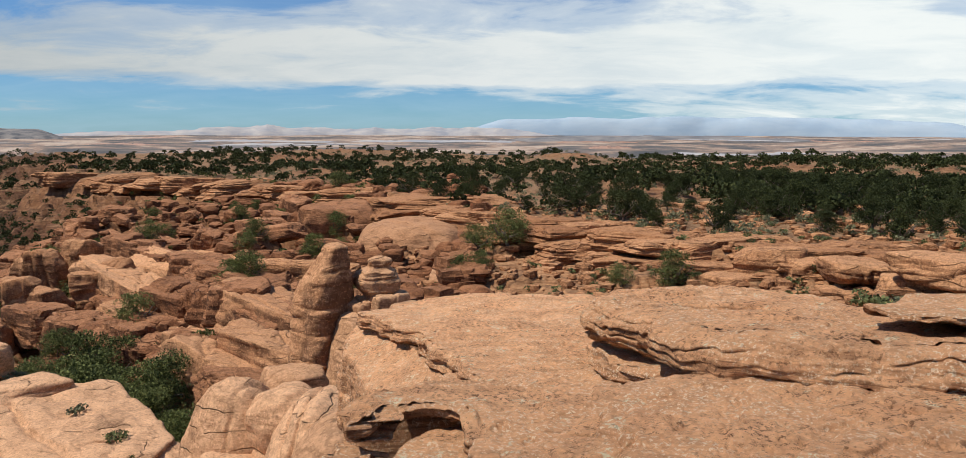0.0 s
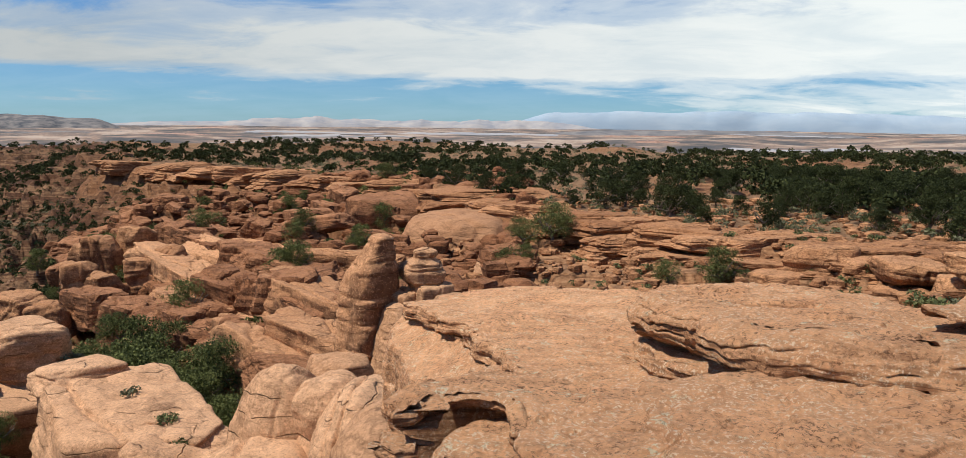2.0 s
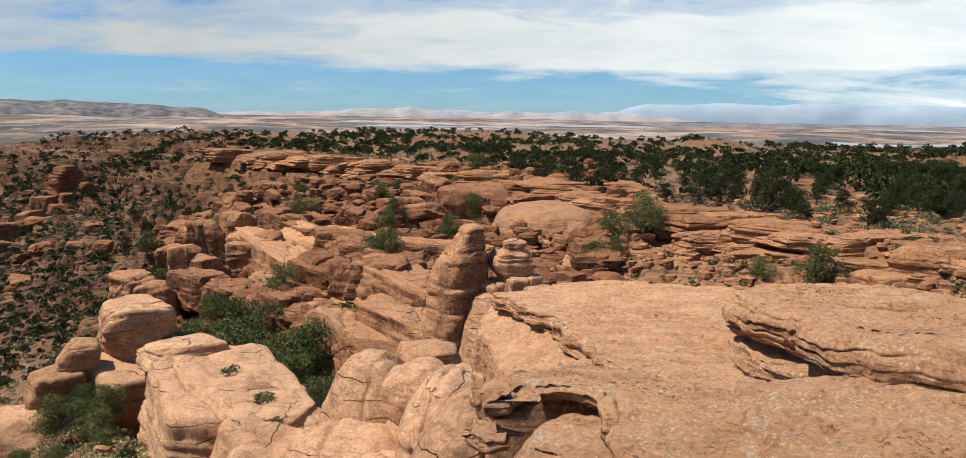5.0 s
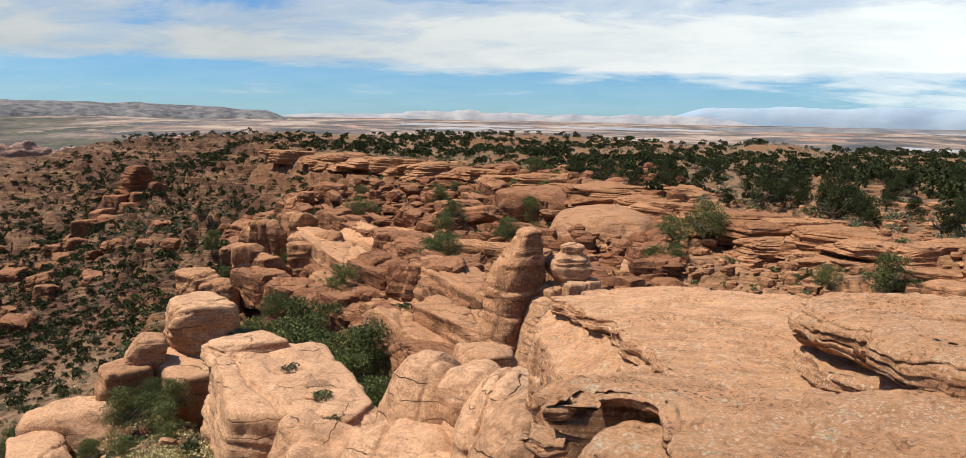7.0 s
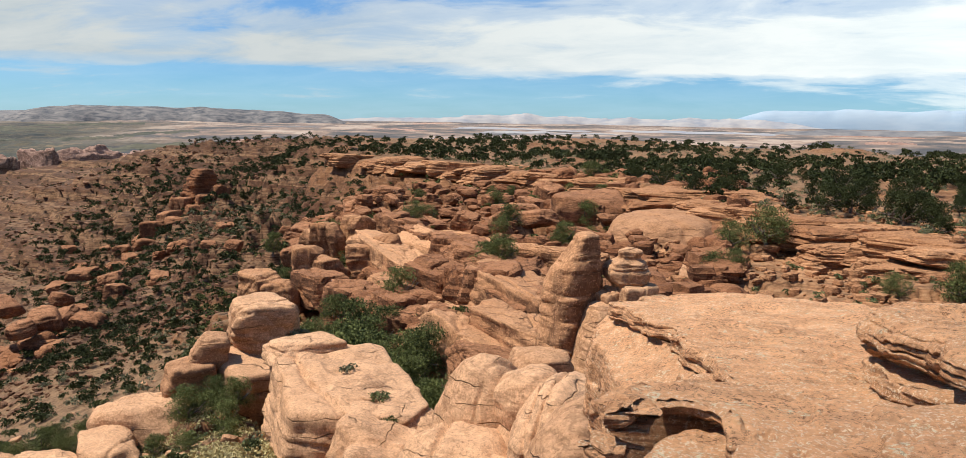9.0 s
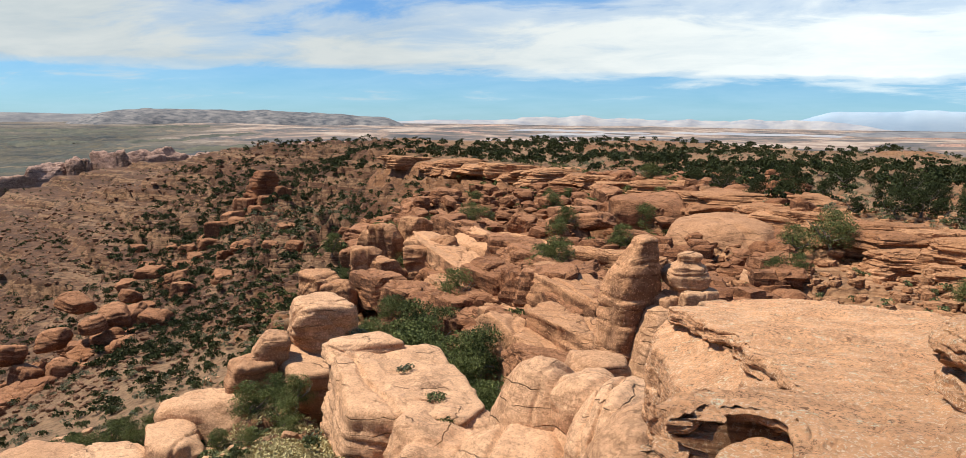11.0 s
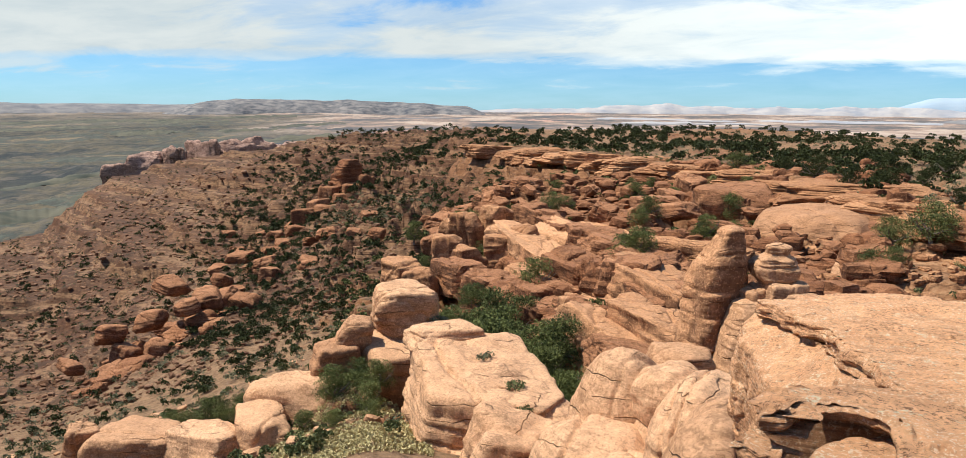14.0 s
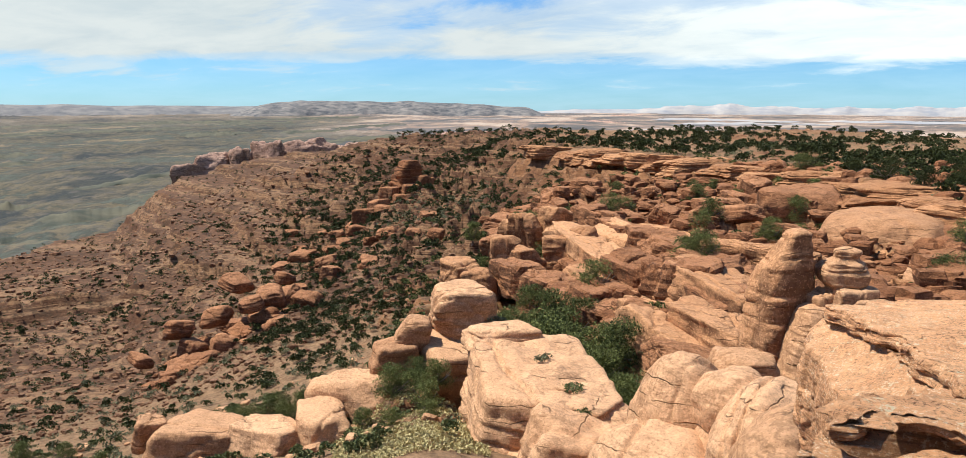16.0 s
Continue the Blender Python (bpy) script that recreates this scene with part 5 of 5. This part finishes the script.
def make_tree(name, label, h, w, seed, clumps, count, leaf, mat=None, group="junipers", category="tree"):
    t, c = tree_parts(h, w, seed, clumps, count, leaf)
    root = tagged(new(name), label, category, group)
    for part_name, (v, f), m in (("trunk", t, M_BARK), ("crown", c, mat or M_JUNIPER)):
        ob = new(part_name, mesh_from(part_name, v, f, m, False))
        ob.parent = root
    root.empty_display_size = 0.1
    return root


def make_shrub(name, label, h, w, seed, clumps, count, leaf, mat, group):
    rs = np.random.RandomState(seed)
    a, u = rs.uniform(0, 6.28, clumps), rs.rand(clumps) ** 0.5
    c = np.stack([np.cos(a) * u * w * 0.38, np.sin(a) * u * w * 0.38, h * (0.18 + 0.6 * rs.rand(clumps) * (1 - 0.6 * u))], 1)
    v, f = sprays(c, rs.uniform(0.13, 0.22, clumps) * w, count, leaf, rs)
    return tagged(new(name, mesh_from(name, v, f, mat, False)), label, "shrub", group)


def put(ob, az, r, s, first, lift=-0.05, z=None):
    p = polar(az, r)
    m = pose(p.x, p.y, (height(p.x, p.y) if z is None else z) + lift, 0, 0, rnd.uniform(0, 360)) @ Matrix.Diagonal((s, s, s, 1))
    if first:
        ob.matrix_basis = m
        return ob
    c = copy_thing(ob, m)
    c.matrix_basis = m
    return c


TREES = [make_tree("juniper_tree", "dark green bushy juniper tree on sandy ground", 3.0, ww, 300 + k, 70, 95, 0.075, M_SUNLIT_LEAF) for k, ww in enumerate((3.7, 3.2, 4.3, 3.5))]
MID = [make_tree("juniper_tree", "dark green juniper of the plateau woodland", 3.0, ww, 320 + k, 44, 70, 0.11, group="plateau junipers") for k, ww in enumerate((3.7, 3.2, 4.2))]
used = set()


def tree(kinds, az, r, s, z=None):
    k = rnd.randint(len(kinds))
    key = (id(kinds), k)
    put(kinds[k], az, r, s, key not in used, z=z)
    used.add(key)


# by the rim, in the bowl, in the gully, on the bench
for az, r, s in [(1.9, 70, 1.15), (-0.4, 71, 0.9), (13.5, 55, 0.95), (9.8, 56, 0.6), (-1.6, 62, 0.6), (-0.2, 62, 0.65), (-13.8, 52, 0.9), (-13.6, 57, 0.9), (-14.0, 48, 0.7), (-5.6, 64, 0.4),
                 (-28.4, 50, 1.25), (-27.0, 49, 1.35), (-25.6, 48, 1.25), (-27.6, 53, 1.3), (-26.2, 52, 1.4), (-24.6, 50, 1.2), (-29.6, 54, 1.0), (-24.4, 46, 1.1), (-23.2, 44.5, 1.0), (-22.0, 43, 0.9), (-26.8, 56, 1.2), (-25.0, 55, 1.1), (-30.2, 47, 1.1), (-29.0, 46.5, 1.2), (-28.0, 46, 1.3), (-26.6, 46, 1.3), (-25.4, 45, 1.2), (-24.0, 44, 1.15), (-23.0, 47, 1.2), (-22.0, 46, 1.1), (-21.4, 41, 0.95), (-30.8, 50, 1.2), (-23.8, 41, 0.9),
                 (-21.2, 38, 0.7), (-19.8, 38, 0.75), (-19.2, 40, 0.8), (-20.4, 35, 0.6), (-31.6, 52, 0.7), (-30.4, 58, 0.8),
                 (-38.6, 42, 0.72), (-37.2, 42.5, 0.62), (-36.2, 40.5, 0.66), (-35.4, 42, 0.6), (-34.6, 44, 0.5), (-37.8, 45, 0.55), (-40.2, 43.5, 0.5), (-35.9, 37.8, 0.42), (-38.8, 38.4, 0.36), (-40.8, 40.5, 0.4), (-36.8, 43.5, 0.5),
                 (-48.6, 46, 0.62), (-47.4, 48, 0.62), (-46.2, 46, 0.55), (-45.0, 49, 0.5), (-50.4, 47.5, 0.5), (-44.4, 44, 0.4), (-60.5, 52, 0.5), (-58.5, 47, 0.45), (-63, 56, 0.55), (-51, 52, 0.4), (-42, 47, 0.5), (-46.6, 50, 0.5), (-49.6, 50, 0.45)]:
    tree(TREES, az, r, s)
for az, r, s in zip(rnd.uniform(-33, -9, 80), rnd.uniform(54, 118, 80), rnd.uniform(0.45, 1.0, 80)):
    tree(TREES, az, r, s)
# the plateau woodland: the near part tree by tree
n_mid = 0
while n_mid < 150:
    az, r = rnd.uniform(-14, 34), math.exp(rnd.uniform(math.log(64), math.log(120)))
    p = polar(az, r)
    rim = float(by_bearing(np.array([az]), RIM_R)[0])
    if r < rim * 1.04 or rnd.rand() > 0.35 + 0.9 * float(smooth(1.0, 1.5, r / rim)) * (0.5 + float(fbm(p.x / 18, p.y / 18, 0, 2, 70))):
        continue
    tree(MID, az, r, rnd.uniform(0.5, 1.0))
    n_mid += 1


def joined_trees(name, label, x, y, z, s, count, mat, category="trees"):
    c, rad = [], []
    rs = np.random.RandomState(9)
    for i in range(len(x)):
        for k in range(4):
            c.append((x[i] + rs.uniform(-0.32, 0.32) * s[i], y[i] + rs.uniform(-0.32, 0.32) * s[i], z[i] + s[i] * (0.22 + 0.42 * rs.rand() ** 1.2)))
            rad.append(s[i] * rs.uniform(0.24, 0.36))
    v, f = sprays(np.array(c), np.array(rad), 3 * count, 1.0, rs)
    # blades as long as an eighth of the tree
    mid = v.reshape(-1, 4, 3).mean(1, keepdims=True)
    k = np.repeat(np.repeat(s, 4), 3 * count)[:, None, None] * 0.13
    v = (mid + (v.reshape(-1, 4, 3) - mid) * k).reshape(-1, 3)
    return tagged(new(name, mesh_from(name, v, f, mat, False)), label, category, kind="stuff")


def wood(x, y, az, r):
    rim = by_bearing(az, RIM_R)
    return (r > 1.03 * rim) * (0.12 + 0.95 * smooth(-0.2, 0.3, fbm(x / 17, y / 17, 0, 3, 70)))


x, y, z, az, r = scatter(4300, (-29, 36), (84, 330), wood)
joined_trees("far_woodland", "dense dark juniper and pinyon woodland of the plateau", x, y, z, rnd.uniform(1.2, 2.7, len(x)), 12, M_JUNIPER)
x, y, z, az, r = scatter(420, (-44, -29), (190, 330))
joined_trees("far_woodland", "scattered dark junipers on the spur", x, y, z, rnd.uniform(1.6, 3.0, len(x)), 9, M_JUNIPER)
x, y, z, az, r = scatter(1700, (-66, -30), (60, 260), lambda x, y, az, r: 0.25 + 0.75 * smooth(-52, -42, az))
joined_trees("slope_shrubs", "dark green junipers and shrubs dotted over the talus slope", x, y, z, rnd.uniform(0.5, 1.0, len(x)) * (0.7 + r / 130), 12, M_JUNIPER, "shrubs")
x, y, z, az, r = scatter(900, (-66, -36), (44, 260))
joined_trees("slope_shrubs", "low grey-green desert shrubs over the talus", x, y, z, rnd.uniform(0.4, 1.0, len(x)), 6, M_SAGE, "shrubs")
x, y, z, az, r = scatter(900, (-38, -8), (48, 150))
joined_trees("slope_shrubs", "small dark shrubs between the canyon rocks", x, y, z, rnd.uniform(0.4, 1.4, len(x)), 9, M_SUNLIT_LEAF, "shrubs")
x, y, z, az, r = scatter(330, (-8, 32), (50, 88))
joined_trees("bowl_shrubs", "small green shrubs on the ledges of the bowl", x, y, z, rnd.uniform(0.3, 0.9, len(x)), 9, M_SHRUB, "shrubs")
x, y, z, az, r = scatter(1800, (-28, 34), (66, 260), lambda x, y, az, r: r > 1.02 * by_bearing(az, RIM_R))
joined_trees("plateau_shrubs", "low sage and yellow-green brush between the junipers", x, y, z, rnd.uniform(0.5, 1.3, len(x)), 7, M_SAGE, "shrubs")

x, y, z, az, r = scatter(1900, (-66, -28), (140, 420))
joined_trees("slope_shrubs", "dark shrubs dotted over the far talus", x, y, z, rnd.uniform(0.7, 1.6, len(x)), 5, M_JUNIPER, "shrubs")
x, y, z, az, r = scatter(760, (-48, -26), (76, 230))
joined_trees("slope_shrubs", "dark low junipers crowding the side of the spur", x, y, z, rnd.uniform(0.5, 1.2, len(x)) * (0.6 + r / 150), 9, M_JUNIPER, "shrubs")
x, y, z, az, r = scatter(170, (-64, -31), (33, 62))
joined_trees("bench_shrubs", "grey and green brush on the sandy bench", x, y, z, rnd.uniform(0.4, 1.0, len(x)), 22, M_SHRUB, "shrubs")
SHRUBS = [make_shrub("shrub", "low green desert shrub", 0.8, 1.3, 400 + k, 16, 26, 0.10, m, "shrubs") for k, m in enumerate((M_SHRUB, M_SHRUB, M_SAGE))]
for i, (az, r, s, kind, zz) in enumerate([(-25.4, 33.5, 0.8, 0, -10.55), (-24.6, 31.0, 0.6, 1, -10.6), (-27.6, 37, 0.7, 2, -10.3), (26.2, 46, 1.7, 0, None), (28, 46.5, 1.1, 2, None), (-33.6, 38, 1.0, 2, None), (-34.4, 36, 0.8, 2, None), (-41.5, 39, 0.9, 0, None), (-43, 41, 0.8, 1, None), (-46, 41, 0.8, 1, None), (-52, 43, 0.9, 2, None), (-48, 40, 0.7, 0, None), (-56, 44, 1.0, 2, None), (-31.0, 47.0, 1.2, 2, -11.4), (-29.7, 47.0, 1.0, 0, None)]):
    put(SHRUBS[kind], az, r, s, i in (0, 1, 2), z=zz)

x, y, z, az, r = scatter(520, (-39, -31), (138, 186))
joined_trees("sage_flat", "grey-green sagebrush over a flat", x, y, z, rnd.uniform(0.5, 1.1, len(x)), 6, M_SAGE, "shrubs")
# dry grass on the bench
gx, gy, gz, gaz, gr = scatter(3800, (-43, -31.5), (30, 43))
gv, gf = sprays(np.stack([gx, gy, gz + 0.06], 1), np.full(len(gx), 0.13), 5, 0.10, np.random.RandomState(2))
tagged(new("dry_grass", mesh_from("dry_grass", gv, gf, M_GRASS, False)), "dry yellow grass on the sandy bench", "grass", kind="stuff")

# ================= the distance =================


def ridge(name, label, az_span, r, depth, foot, crest, seed, mat, n=360, m=14, jag=0.5, scale=6.0, lie=False):
    """a long range of hills: crest in metres over the span's share (0 to 1)"""
    az = np.linspace(*az_span, n)
    u = np.linspace(0, 1, n)
    top = np.array([crest(v) for v in u])
    top = foot + (top - foot) * (1 - jag * (0.5 + 0.5 * fbm(u * scale * 3, np.zeros(n), seed, 4, seed)))
    ends = smooth(0, 0.12, u) * smooth(0, 0.12, 1 - u)
    top = foot + (top - foot) * ends
    rows = []
    for k in np.linspace(0, 1, m):
        s = math.sin(math.pi * k) ** 0.7
        rr = r + depth * (k - 0.3) + depth * 0.12 * fbm(u * scale * 2, np.full(n, k), seed, 3, seed + 2)
        z = foot + (top - foot) * s - 3 * (1 - s)
        if lie:
            z = land(rr * np.sin(np.radians(az)), rr * np.cos(np.radians(az)))[0] + (top - foot) * s - 1.5
        rows.append(np.stack([rr * np.sin(np.radians(az)), rr * np.cos(np.radians(az)), z], 1))
    me = mesh_from(name, np.concatenate(rows), grid_faces(m, n), mat)
    return tagged(new(name, me), label, "mountains", kind="structure")


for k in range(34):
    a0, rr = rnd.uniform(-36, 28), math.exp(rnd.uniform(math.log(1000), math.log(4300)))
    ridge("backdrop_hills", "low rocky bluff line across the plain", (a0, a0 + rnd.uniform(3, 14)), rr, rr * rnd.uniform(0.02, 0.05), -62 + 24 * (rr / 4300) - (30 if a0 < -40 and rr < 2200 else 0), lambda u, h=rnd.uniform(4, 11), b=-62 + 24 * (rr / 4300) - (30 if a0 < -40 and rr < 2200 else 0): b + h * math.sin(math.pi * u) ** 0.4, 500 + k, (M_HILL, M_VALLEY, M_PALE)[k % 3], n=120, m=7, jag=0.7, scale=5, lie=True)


for k in range(26):
    a0, rr = rnd.uniform(-72, -42), math.exp(rnd.uniform(math.log(900), math.log(3600)))
    foot = -125 + 88 * (rr - 720) / 4180
    ridge("backdrop_hills", "low grey and tan hill in the wide valley", (a0, a0 + rnd.uniform(3, 11)), rr, rr * rnd.uniform(0.03, 0.08), foot, lambda u, h=rnd.uniform(4, 11), b=foot: b + h * math.sin(math.pi * u) ** 0.5, 560 + k, M_VALE, n=100, m=8, jag=0.7, scale=5, lie=True)


def arch(u):
    return math.sin(math.pi * min(1, max(0, u)))


ridge("backdrop_cliffs", "long pale sunlit cliffs along the horizon with painted haze", (-31, 6), 4650, 240, -40, lambda u: -25 + 58 * min(1, u * 2.2) * arch(0.08 + 0.86 * u) ** 0.4, 5, M_PALE, jag=0.55, scale=9)
ridge("backdrop_mountains", "blue mountains on the horizon with painted haze", (-3, 34), 4780, 180, -40, lambda u: -10 + 92 * arch(0.15 + 0.8 * u) ** 0.6, 6, M_HAZE_BLUE, jag=0.25, scale=5)
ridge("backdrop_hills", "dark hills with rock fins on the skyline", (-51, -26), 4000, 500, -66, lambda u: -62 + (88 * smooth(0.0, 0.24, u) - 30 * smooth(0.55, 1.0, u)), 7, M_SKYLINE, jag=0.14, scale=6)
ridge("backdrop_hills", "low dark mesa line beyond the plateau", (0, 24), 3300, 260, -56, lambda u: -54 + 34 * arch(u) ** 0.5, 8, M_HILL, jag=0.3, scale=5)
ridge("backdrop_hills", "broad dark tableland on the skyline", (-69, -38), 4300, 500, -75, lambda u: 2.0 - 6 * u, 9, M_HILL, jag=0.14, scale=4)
for k, (az, r, w, top) in enumerate([(-51.6, 1000, 30, -70), (-50.0, 1010, 30, -60), (-48.4, 1025, 34, -51), (-46.6, 1040, 30, -43), (-45.0, 1050, 36, -47), (-43.3, 1060, 36, -45), (-41.4, 1080, 36, -50)]):
    place_rock("red_cliff", "rounded red sandstone cliff in the valley", az, r, top, (w * 1.7, w * 0.8, top + 112), 140 + k, 40 * k, mat=M_VALLEY, sharp=14, beds=0.04, bed_size=9, lumps=0.25, grit=0.07, joints=6, n=24, category="cliff")
